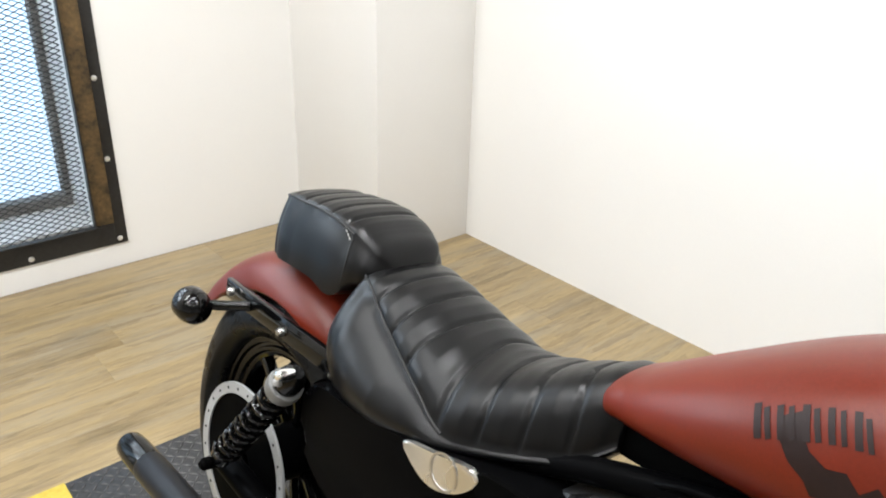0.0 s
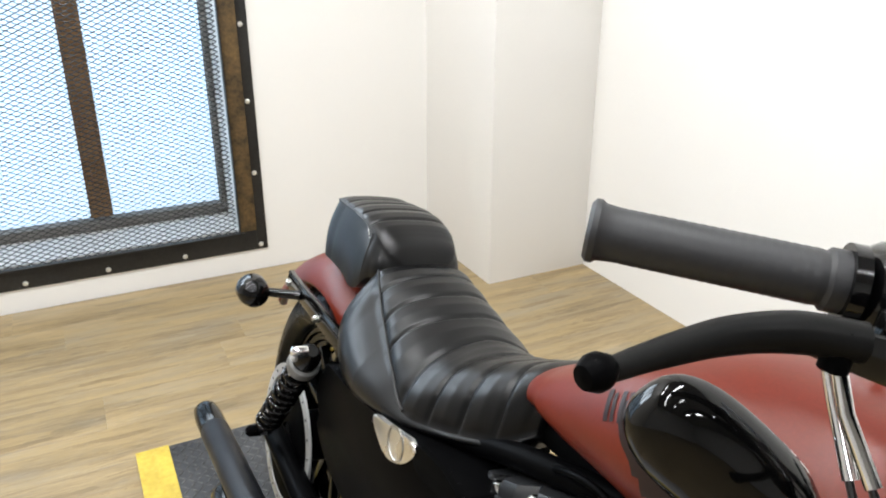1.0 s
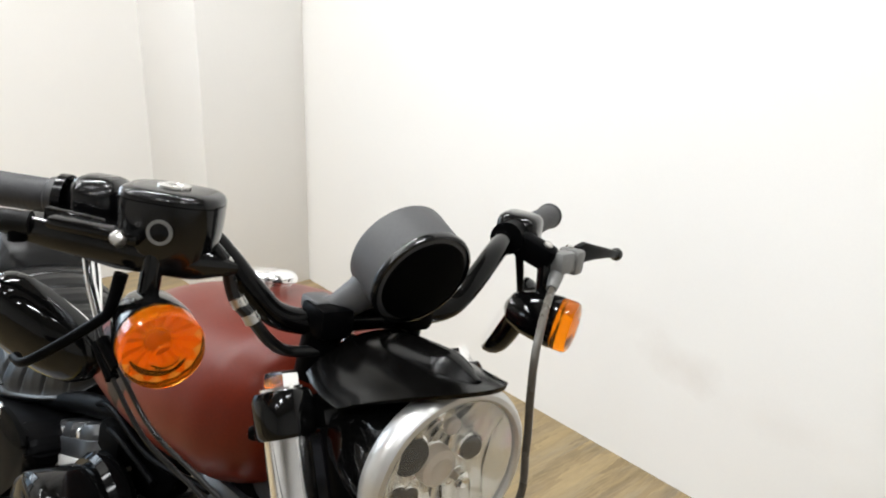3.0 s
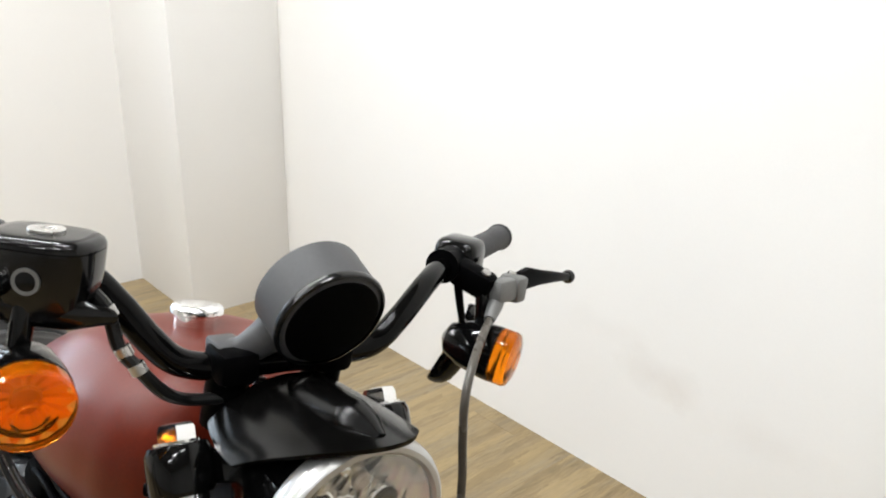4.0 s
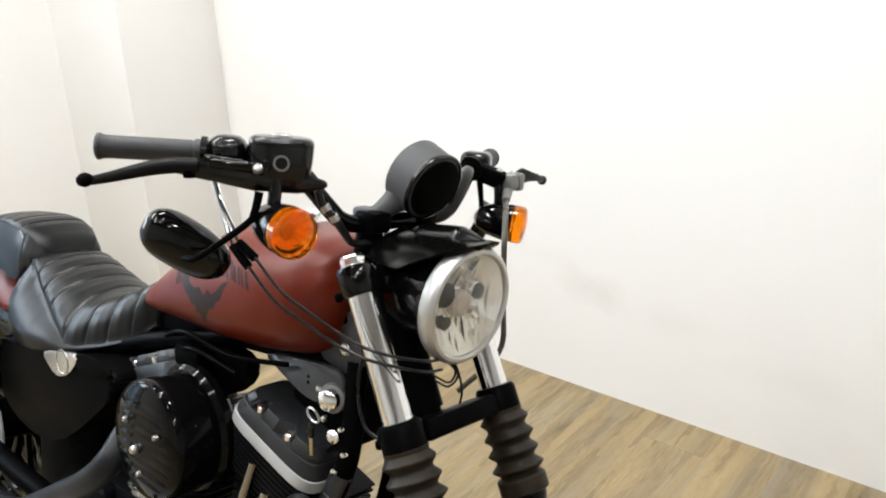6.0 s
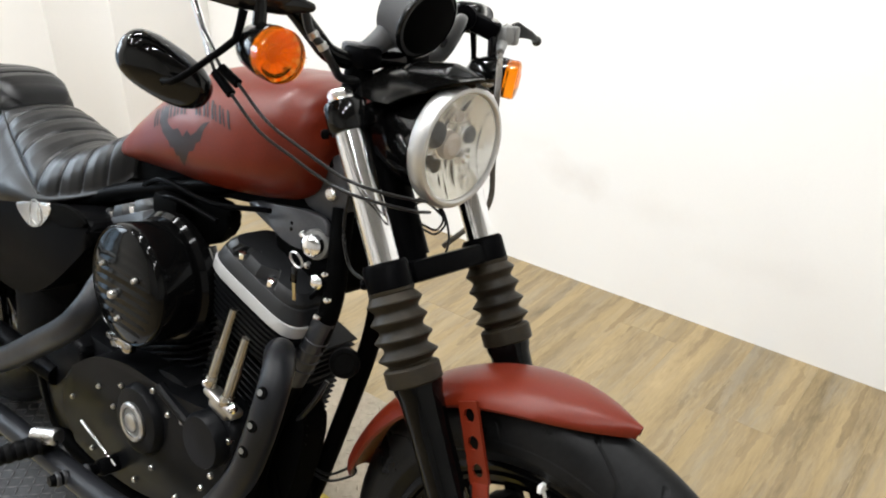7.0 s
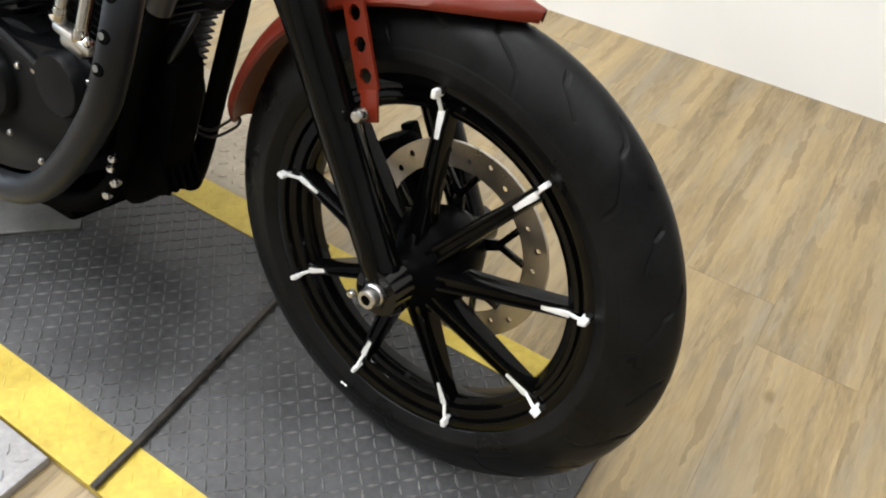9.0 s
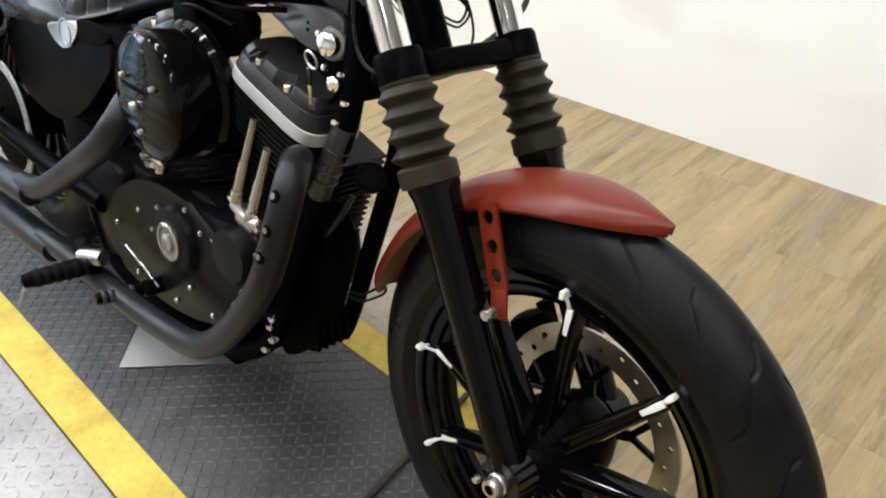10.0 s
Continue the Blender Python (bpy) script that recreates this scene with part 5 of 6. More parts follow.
def cushion(us, lay):
    """Skins a padded cushion; lay gives the ring's right half at u."""
    rows = []
    for u in us:
        half = lay(u)
        rows.append([(u, -y, z) for y, z in half] + [(u, y * FAR, z) for y, z in half[-2:0:-1]])
    return rings(rows)


edge_line = []


def rider_half(u):
    lo, lw, ed, ew, tp = (curve(SU, q, u) for q in (S_low, S_lw, S_edge, S_ew, S_top))
    bulge = 0.006 + 0.022 * min(1.0, max(0.0, (-1.04 - u) / 0.14))
    side = [(lw + (ew - lw) * f + bulge * math.sin(f * math.pi) * (1.15 - 0.3 * f), lo + (ed - lo) * f) for f in np.linspace(0, 1, 11)]
    top = []
    round_off = 1.1 if u < -1.1 else 1.1 - 0.45 * min(1, (u + 1.1) / 0.08)
    for a in np.linspace(0, math.pi / 2, 15)[1:]:
        uu = u - 0.030 * math.cos(a) * (min(1, max(-0.4, (u + 1.12) / 0.06)))
        g = groove(uu, -1.300, 0.051, 0.0044, 0.0030) if -1.31 < u < -0.885 else 0
        g *= min(1, math.sin(a) * 2.2 + 0.35)
        top.append((ew * math.cos(a) ** round_off - g * math.cos(a), ed + (tp - ed) * math.sin(a) - g * math.sin(a)))
    edge_line.append((u, ew, ed))
    return [(0, lo), (lw * 0.6, lo - 0.004)] + side + top


seat = part("rider_seat", cushion(np.linspace(-1.345, -0.872, 190), rider_half), leather, bike, "black leather saddle with stitched cross ribs", sharp=75)
for sv in (-1, 1):
    k = 1 if sv < 0 else FAR
    pts = [(u, sv * k * (y + 0.001), z + 0.001) for u, y, z in edge_line[8:116:5]]
    part("seam_piping", tube(pts, 0.0022, 8, 2), piping_mat, seat, "black seam piping")

PU = [-1.592, -1.584, -1.56, -1.50, -1.44, -1.37, -1.335, -1.310, -1.297]
P_low = [0.716, 0.704, 0.700, 0.704, 0.708, 0.706, 0.736, 0.743, 0.752]
P_lw = [0.040, 0.062, 0.079, 0.089, 0.093, 0.094, 0.088, 0.076, 0.054]
P_edge = [0.774, 0.790, 0.801, 0.809, 0.814, 0.808, 0.796, 0.781, 0.766]
P_ew = [0.032, 0.049, 0.064, 0.074, 0.079, 0.080, 0.076, 0.064, 0.044]
P_top = [0.778, 0.796, 0.811, 0.823, 0.830, 0.826, 0.813, 0.795, 0.773]
pad_edge = []


def pillion_half(u):
    lo, lw, ed, ew, tp = (curve(PU, q, u) for q in (P_low, P_lw, P_edge, P_ew, P_top))
    side = [(lw + (ew - lw) * f + 0.007 * math.sin(f * math.pi), lo + (ed - lo) * f) for f in np.linspace(0, 1, 9)]
    top = []
    for a in np.linspace(0, math.pi / 2, 11)[1:]:
        g = groove(u, -1.545, 0.042, 0.0040, 0.0030) * min(1, math.sin(a) * 2 + 0.2) if -1.555 < u < -1.345 else 0
        top.append((ew * math.cos(a) ** 0.8 - g * 0.4 * math.cos(a), ed + (tp - ed) * math.sin(a) ** 0.9 - g * math.sin(a)))
    pad_edge.append((u, ew, ed))
    return [(0, lo), (lw * 0.6, lo - 0.002)] + side + top


pillion = part("pillion_seat", cushion(np.linspace(-1.592, -1.297, 130), pillion_half), leather, bike, "black leather pillion pad with stitched ribs", sharp=75)
for sv in (-1, 1):
    k = sv * (1 if sv < 0 else FAR)
    part("seam_piping", tube([(u, k * (y + 0.0005), z + 0.0005) for u, y, z in pad_edge[3:104:4]], 0.0022, 8, 2), piping_mat, pillion, "black seam piping")
    part("seam_piping", tube([(-1.357, k * 0.080, 0.802), (-1.353, k * 0.087, 0.782), (-1.350, k * 0.092, 0.762), (-1.355, k * 0.092, 0.732)], 0.0022, 8, 4), piping_mat, pillion, "black seam piping")
for i in range(4):
    part("stitch", tube([(-1.380 + 0.006 * i, -0.0815 - 0.0008 * i, 0.811 - 0.004 * i), (-1.376 + 0.006 * i, -0.0825 - 0.0008 * i, 0.809 - 0.004 * i)], 0.0009, 6, 1, False), thread_mat, pillion, "pale stitch")
part("seat_base", join(prism([(-1.37, 0.64), (-1.33, 0.70), (-1.28, 0.745), (-1.30, 0.62)], -0.07, 0.07, 0.004)), satin_black, bike, "")

# ---- rear wheel, fender, shocks ----
rw = wheel("rear_wheel", REAR, 0.212, 0.09, 0.318, 0.150, 18, 300)
part("hub", lathe([(0.03, -0.09), (0.05, -0.07), (0.055, 0.07), (0.03, 0.09)], REAR, (0, 1, 0), 24), satin_black, rw, "")
for k in range(9):
    a = radians(40 * k + 10)
    part("spoke", bar(REAR + Vector((math.cos(a), -0.15, math.sin(a))) * 0.05, REAR + Vector((math.cos(a) * 0.18, -0.02, math.sin(a) * 0.18)), 0.02, 0.022, 0.004), gloss_black, rw, "")
rd = part("rear_brake_disc", lathe([(0.126, -0.115), (0.146, -0.115), (0.146, -0.1195), (0.126, -0.1195)], REAR, (0, 1, 0), 72, closed=True), silver, rw, "pale steel brake disc with rivets")
for k in range(24):
    a = 2 * math.pi * k / 24
    bolt(rd, REAR + Vector((0.136 * math.cos(a), -0.1196, 0.136 * math.sin(a))), (0, -1, 0), 0.0032, 0.001, dark_iron, "rivet")
part("disc_carrier", join(lathe([(0.03, -0.112), (0.1275, -0.112), (0.1275, -0.1165), (0.03, -0.117)], REAR, (0, 1, 0), 40, closed=True)), dark_iron, rw, "")
part("drive_pulley", lathe([(0.02, 0.070), (0.188, 0.070), (0.192, 0.074), (0.192, 0.098), (0.188, 0.102), (0.02, 0.102)], REAR, (0, 1, 0), 48), dark_iron, rw, "black belt pulley")
sec_r = []
for a in np.linspace(-1, 1, 15):
    sec_r.append((0.088 * math.sin(a * 1.45) / math.sin(1.45), -0.062 * (1 - math.cos(a * 1.45)) / (1 - math.cos(1.45))))
sec_r += [(v * 0.965, d - 0.004) for v, d in sec_r[::-1]]


def rear_taper(f):
    k = 0.6 + 0.4 * min(1, ((1 - f) / 0.1) ** 0.5) if f > 0.9 else 1.0
    return k, k


part("rear_fender", rings(fender_rows(REAR, 0.372, 58, 152, 48, sec_r, rear_taper)), red_paint, bike, "matt red rear fender", sharp=50)
for sv in (-1, 1):
    part("fender_strut", bar((-1.27, sv * 0.118, 0.625), (-1.655, sv * 0.108, 0.606), 0.036, 0.012, 0.003), gloss_black, bike, "gloss black fender strut")
    for u_ in (-1.62, -1.45, -1.30):
        bolt(bike, (u_, sv * 0.121, 0.612), (0, sv, 0), 0.009, 0.008)
    c = Vector((-1.612, sv * 0.192, 0.596))
    sg = part("turn_signal", lathe([(0.004, 0.032), (0.016, 0.028), (0.026, 0.016), (0.030, 0.0), (0.030, -0.02), (0.027, -0.026)], c, (1, 0, 0), 28), gloss_black, bike, "gloss black rear bullet signal")
    part("lens", lathe([(0.022, -0.026), (0.020, -0.030), (0.004, -0.032)], c, (1, 0, 0), 24), amber, sg, "")
    part("signal_stem", tube([c + Vector((0, -sv * 0.024, 0.0)), c + Vector((0.02, -sv * 0.05, 0.004)), c + Vector((0.05, -sv * 0.078, 0.012))], 0.009, 12, 4), gloss_black, sg, "")
    t0, t1 = Vector((-1.318, sv * 0.172, 0.618)), Vector((-1.515, sv * 0.172, 0.350))
    d = (t1 - t0).normalized()
    L = (t1 - t0).length
    sh = part("shock_absorber", lathe([(0.011, 0.0), (0.019, 0.01), (0.0215, 0.02), (0.0225, 0.055), (0.021, 0.06), (0.010, 0.065), (0.010, L - 0.045), (0.016, L - 0.04), (0.019, L - 0.02), (0.010, L)], t0, d, 24), gloss_black, bike, "black coil-over rear shock absorber")
    coil = []
    s_ = d.orthogonal().normalized()
    q_ = d.cross(s_)
    for i in range(9 * 14 + 1):
        a = 2 * math.pi * i / 14
        coil.append(t0 + d * (0.065 + (L - 0.11) * i / (9 * 14)) + 0.0208 * (s_ * math.cos(a) + q_ * math.sin(a)))
    part("spring", tube(coil, 0.0042, 8, 1, False), gloss_black, sh, "black coil spring")
    part("collar", lathe([(0.0215, 0.036), (0.0270, 0.038), (0.0280, 0.046), (0.0270, 0.056), (0.0225, 0.058)], t0, d, 28), cast_grey, sh, "dull metal adjuster collar")
    part("cap_nut", lathe([(0.0085, -0.012), (0.0085, 0.008), (0.0065, 0.013), (0.003, 0.015)], t0 + Vector((0, sv * 0.02, 0)), (0, sv, 0), 16), chrome, sh, "chrome acorn nut")
    part("cap_nut", lathe([(0.011, -0.012), (0.011, 0.010), (0.006, 0.016)], t1 + Vector((0, sv * 0.016, 0)), (0, sv, 0), 16), dark_iron, sh, "")
    part("cap_nut", lathe([(0.0075, -0.010), (0.0075, 0.004), (0.0058, 0.009), (0.0025, 0.011)], t0 + d * 0.022 + Vector((0, sv * 0.018, 0)), (0.3, sv, 0.2), 16), silver, sh, "dull metal acorn nut")
    part("swingarm", tube([(-1.02, sv * 0.12, 0.30), (-1.25, sv * 0.135, 0.31), (-1.56, sv * 0.135, 0.318)], 0.022, 14), satin_black, bike, "black swingarm leg")

# ---- side cover, frame ----
cover = part("side_cover", prism(round_outline([(-1.325, 0.575), (-1.315, 0.50), (-1.24, 0.455), (-1.12, 0.448), (-1.02, 0.485), (-0.92, 0.56), (-0.845, 0.638), (-0.90, 0.665), (-1.05, 0.64), (-1.20, 0.612), (-1.30, 0.602)]), -0.150, -0.06, 0.014, 3), satin_black, bike, "satin black oil tank side cover", sharp=50)
part("badge", prism(round_outline([(-1.098, 0.632), (-1.045, 0.646), (-0.985, 0.661), (-0.970, 0.651), (-0.992, 0.624), (-1.022, 0.607), (-1.05, 0.603), (-1.082, 0.615)], 6), -0.156, -0.148, 0.0025), nickel, cover, "bright metal badge")
part("badge_ring", lathe([(0.021, -0.0005), (0.024, -0.0005), (0.024, 0.001), (0.021, 0.001)], (-1.022, -0.1565, 0.634), (0, -1, 0), 32, closed=True), steel, cover, "engraved ring")
part("badge_tail", prism(round_outline([(-0.975, 0.662), (-0.90, 0.672), (-0.855, 0.658), (-0.90, 0.640), (-0.965, 0.632)], 5), -0.1545, -0.147, 0.003), dark_iron, cover, "")
for sv in (-1, 1):
    part("frame_rail", tube([(-0.41, sv * 0.03, 0.86), (-0.62, sv * 0.05, 0.78), (-0.88, sv * 0.075, 0.70), (-1.12, sv * 0.10, 0.61), (-1.32, sv * 0.11, 0.60)], 0.016, 14), satin_black, bike, "black upper frame rail")
    upper = [(-0.372, -0.055, 0.69), (-0.385, -0.060, 0.62), (-0.424, -0.062, 0.53), (-0.458, -0.078, 0.42), (-0.490, -0.09, 0.27)] if sv < 0 else [(-0.362, 0.03, 0.635), (-0.419, 0.035, 0.405), (-0.505, 0.065, 0.20)]
    part("down_tube", tube([(-0.39, sv * 0.035, 0.80), *upper, (-0.58, sv * 0.10, 0.185), (-0.75, sv * 0.11, 0.16), (-1.00, sv * 0.115, 0.17), (-1.10, sv * 0.115, 0.32)], 0.0155, 14), dark_iron, bike, "black frame down tube")
part("steering_head", tube([fork(0.51, 0, -0.055), fork(0.70, 0, -0.055)], 0.030, 20, 1, False), satin_black, bike, "")
part("backbone", prism([(-0.90, 0.715), (-0.90, 0.755), (-0.70, 0.79), (-0.46, 0.80), (-0.44, 0.775), (-0.62, 0.755), (-0.80, 0.72)], -0.05, 0.05, 0.008), dark_iron, bike, "")
part("battery_tray", box(0.20, 0.20, 0.20, (-1.13, 0.02, 0.50), 0.02), dark_iron, bike, "")
part("lower_plate", box(0.40, 0.20, 0.04, (-0.80, 0.0, 0.155), 0.01), dark_iron, bike, "")

# ---- engine ----
part("crankcase", join(lathe([(0.11, -0.12), (0.125, -0.11), (0.125, 0.12), (0.10, 0.14)], (-0.66, 0, 0.325), (0, 1, 0), 40), box(0.36, 0.20, 0.20, (-0.86, 0.0, 0.31), 0.03)), engine_black, bike, "black engine crankcase")
cam_line = [(-0.96, 0.335), (-0.90, 0.385), (-0.836, 0.420), (-0.75, 0.440), (-0.664, 0.442), (-0.575, 0.448), (-0.495, 0.462), (-0.462, 0.440), (-0.476, 0.385), (-0.515, 0.318), (-0.57, 0.262), (-0.65, 0.226), (-0.75, 0.205), (-0.86, 0.20), (-0.94, 0.215), (-0.975, 0.265)]
camc = part("cam_cover", prism(round_outline(cam_line, 4), -0.138, -0.08, 0.010, 3), engine_black, bike, "black ribbed engine side cover", sharp=50)
part("timer_boss", lathe([(0.062, 0.0), (0.060, 0.010), (0.056, 0.016), (0.047, 0.019), (0.003, 0.020)], (-0.700, -0.136, 0.362), (0, -1, 0), 40), engine_black, camc, "")
part("timer_cover", join(lathe([(0.026, 0.016), (0.034, 0.016), (0.034, 0.0235), (0.031, 0.0255), (0.026, 0.025)], (-0.700, -0.136, 0.362), (0, -1, 0), 36, closed=True), lathe([(0.0155, 0.018), (0.0155, 0.026), (0.012, 0.028), (0.003, 0.0285)], (-0.700, -0.136, 0.362), (0, -1, 0), 24)), steel, camc, "round steel medallion"  )
part("timer_face", lathe([(0.027, 0.016), (0.027, 0.022), (0.003, 0.0222)], (-0.700, -0.136, 0.362), (0, -1, 0), 28), cast_grey, camc, "")
part("gear_boss", lathe([(0.045, 0.0), (0.045, 0.022), (0.041, 0.028), (0.003, 0.030)], (-0.517, -0.132, 0.415), (0, -1, 0), 32), engine_black, camc, "")
part("cover_rib", tube([(-0.655, -0.136, 0.440), (-0.60, -0.139, 0.425), (-0.555, -0.139, 0.41)], 0.010, 10), engine_black, camc, "")
for u, w in ((-0.838, 0.362), (-0.79, 0.343), (-0.765, 0.395), (-0.672, 0.426), (-0.628, 0.402), (-0.59, 0.408), (-0.555, 0.432), (-0.475, 0.43), (-0.487, 0.392), (-0.512, 0.350), (-0.535, 0.316), (-0.60, 0.262), (-0.67, 0.282), (-0.72, 0.232), (-0.86, 0.225), (-0.93, 0.30)):
    bolt(camc, (u, -0.139, w), (0, -1, 0), 0.0062, 0.0042)
part("sprocket_cover", prism(round_outline([(-1.09, 0.22), (-1.10, 0.32), (-1.03, 0.40), (-0.93, 0.39), (-0.94, 0.30), (-0.95, 0.20)], 5), -0.125, -0.04, 0.012, 2), engine_black, bike, "black sprocket cover", sharp=50)


def cylinder(base, lean, height):
    """A finned cylinder leaning by degrees (forward: plus)."""
    m = Matrix.Translation(base) @ Matrix.Rotation(radians(lean), 4, "Y")
    barrel = part("cylinder", lathe([(0.056, 0), (0.056, height)], (0, 0, 0), (0, 0, 1), 32), engine_black, bike, "black finned engine cylinder", m)
    n = int(height / 0.0125)
    for i in range(n):
        z = 0.012 + i * (height - 0.015) / n
        wide = 0.155 + (0.012 if i > n * 0.55 else 0)
        part("fin", box(wide, 0.150, 0.0035, (0, 0, z), 0.0012, 1), engine_black, barrel, "", m)
    return m


FM = cylinder((-0.568, 0.0, 0.405), 17.0, 0.196)
RM = cylinder((-0.720, 0.0, 0.405), -22.5, 0.215)


def rocker_box(m):
    """A rocker cover: silver base band over thin fins, sloped charcoal sides, a notched and chamfered lid."""
    rm = m @ Matrix.Translation((0, -0.056, 0))
    rb = part("rocker_box", pill(0.0985, 0.0530, ((0.022, 1.0), (0.026, 1.0), (0.0275, 0.99), (0.0455, 0.925), (0.0465, 0.91)), rm, 0.42), cover_grey, bike, "satin charcoal rocker cover", sharp=30)
    part("rocker_band", pill(0.1010, 0.0552, ((0.0035, 0.985), (0.0048, 1.0), (0.0225, 1.0), (0.0238, 0.988)), rm, 0.42), silver, rb, "bare silver rocker base band", sharp=30)
    rows = []
    for h_, k in ((0.0455, 0.89), (0.0530, 0.885), (0.0640, 0.80), (0.0655, 0.78), (0.0660, 0.40)):
        row = []
        for a in np.linspace(0, 2 * math.pi, 160, endpoint=False):
            x = 0.0985 * k * math.copysign(abs(math.cos(a)) ** 0.42, math.cos(a))
            y = 0.0530 * k * math.copysign(abs(math.sin(a)) ** 0.42, math.sin(a))
            if y < -0.01 and k > 0.5:
                for notch in (-0.043, 0.026):
                    y += 0.017 * max(0.0, min(1.0, (0.0125 - abs(x - notch)) / 0.004))
            row.append(rm @ Vector((x, y, h_)))
        rows.append(row)
    part("rocker_lid", rings(rows), cover_grey, rb, "satin grey-black lid with bolt notches", sharp=28)
    for i in range(7):
        part("head_fin", pill(0.0985 - 0.0035 * i, 0.0530, ((-0.0075 - 0.0088 * i, 1.0), (-0.0040 - 0.0088 * i, 1.0)), rm, 0.42), engine_black, rb, "")
    for x in (-0.043, 0.026):
        bolt(rb, rm @ Vector((x, -0.037, 0.047)), m.to_3x3() @ Vector((0, -0.25, 1)), 0.0105, 0.014, chrome)
    return rb


rocker_box(FM @ Matrix.Translation((0, 0, 0.242)))
rocker_box(RM @ Matrix.Translation((0, 0, 0.245)))
bolt(bike, (-0.424, -0.098, 0.590), (0.2, -1, 0), 0.014, 0.012, chrome)
# push rod tubes and tappet block
for a, b in (((-0.518, -0.108, 0.620), (-0.534, -0.128, 0.502)), ((-0.486, -0.108, 0.585), (-0.497, -0.128, 0.484)), ((-0.795, -0.108, 0.60), (-0.762, -0.128, 0.468)), ((-0.83, -0.108, 0.60), (-0.80, -0.128, 0.468))):
    pr = part("push_rod_tube", tube([a, b], 0.0080, 16, 1, False), push_rod_steel, bike, "polished push rod tube")
    d = (Vector(b) - Vector(a)).normalized()
    part("tube_collar", lathe([(0.0105, -0.008), (0.0115, -0.004), (0.0115, 0.008), (0.009, 0.012)], Vector(b), d, 18), push_rod_steel, pr, "")
    part("tube_sleeve", lathe([(0.0088, 0.0), (0.0094, 0.004), (0.0094, 0.05)], Vector(b) - d * 0.056, d, 18), push_rod_steel, pr, "")
for u in (-0.506, -0.782):
    tilt = 14 if u > -0.6 else -14
    tb = part("tappet_block", join(box(0.074, 0.024, 0.014, (u, -0.128, 0.478), 0.005, m=pose(0, 0, 0, 0, tilt)), box(0.046, 0.020, 0.022, (u, -0.130, 0.470), 0.006, m=pose(0, 0, 0, 0, tilt))), steel, bike, "bright cast tappet block")
    for du in (-0.032, 0.031):
        bolt(tb, (u + du, -0.134, 0.489 - du * 0.25), (0, -0.6, 1), 0.0085, 0.010, chrome)

# air cleaner
AC = Vector((-0.674, -0.105, 0.619))
part("air_cleaner_plate", lathe([(0.03, 0.02), (0.098, 0.018), (0.104, 0.010), (0.104, -0.004), (0.098, -0.012), (0.03, -0.014)], AC, (0, -1, 0), 56), louvre_black, bike, "")
ac = part("air_cleaner", lathe([(0.060, 0.018), (0.0905, 0.020), (0.0945, 0.030), (0.0955, 0.074), (0.0948, 0.081), (0.0915, 0.085), (0.0895, 0.0840), (0.084, 0.0875), (0.060, 0.0905), (0.030, 0.0925), (0.004, 0.093)], AC, (0, -1, 0), 64), louvre_black, bike, "gloss black round air cleaner cover with louvres")
for k in range(9):
    z = -0.064 + 0.016 * k
    w = math.sqrt(max(0.0, 0.080 ** 2 - z * z))
    rows = []
    for q in np.linspace(-1, 1, 13):
        x = w * q
        zz = z + 0.006 * math.cos(q * 1.2)
        d = 0.0925 - 0.0055 * (math.hypot(x, zz) / 0.084) ** 2.2
        lift = 0.0026 * (1 - abs(q) ** 6)
        rows.append([AC + Vector((x, -d + 0.0015, zz - 0.0062)), AC + Vector((x, -d - lift, zz - 0.0052)), AC + Vector((x, -d - lift * 0.8, zz - 0.0030)), AC + Vector((x, -d + 0.0015, zz + 0.0066))])
    part("louvre", rings(rows), louvre_black, ac, "", sharp=50)
bolt(ac, AC + Vector((-0.012, -0.0955, -0.014)), (0, -1, 0), 0.009, 0.008)
for k in range(3):
    a = radians(30 + 120 * k)
    bolt(ac, AC + Vector((0.05 * math.cos(a), -0.094, 0.05 * math.sin(a))), (0, -1, 0), 0.0055, 0.006)
part("intake_cover", box(0.07, 0.07, 0.045, (-0.728, -0.06, 0.715), 0.012), dark_iron, bike, "black intake cover")

# exhaust
hdr = [(-0.455, -0.075, 0.548), (-0.415, -0.108, 0.590), (-0.375, -0.142, 0.610), (-0.348, -0.170, 0.600), (-0.343, -0.186, 0.560), (-0.352, -0.194, 0.505), (-0.373, -0.198, 0.446), (-0.430, -0.200, 0.362),
       (-0.488, -0.203, 0.298), (-0.548, -0.205, 0.262), (-0.635, -0.205, 0.243), (-0.750, -0.205, 0.230), (-0.95, -0.21, 0.225), (-1.10, -0.215, 0.220)]
fp = part("front_exhaust_pipe", tube(hdr, 0.0212, 24, 6), exhaust_black, bike, "matt black exhaust header pipe", sharp=60)
pipe_line = spline(hdr, 6)
for k, d in ((21, (0.12, -0.96, 0.2)), (26, (0.12, -0.96, 0.2)), (30, (0.12, -0.96, 0.2))):
    t = (pipe_line[k + 1] - pipe_line[k - 1]).normalized()
    d = Vector(d)
    d = (d - t * d.dot(t)).normalized()
    p = pipe_line[k] + d * 0.0205
    hole = part("shield_hole", lathe([(0.0070, -0.006), (0.0084, 0.0002), (0.0078, 0.0014), (0.002, 0.0014)], p, d, 20), dark_iron, fp, "dark hole in the heat shield")
    part("inner_pipe", lathe([(0.0044, -0.002), (0.0044, 0.0016), (0.001, 0.0018)], p + d.cross(t) * -0.0030, d, 14), cast_grey, fp, "grey inner pipe seen through the hole")
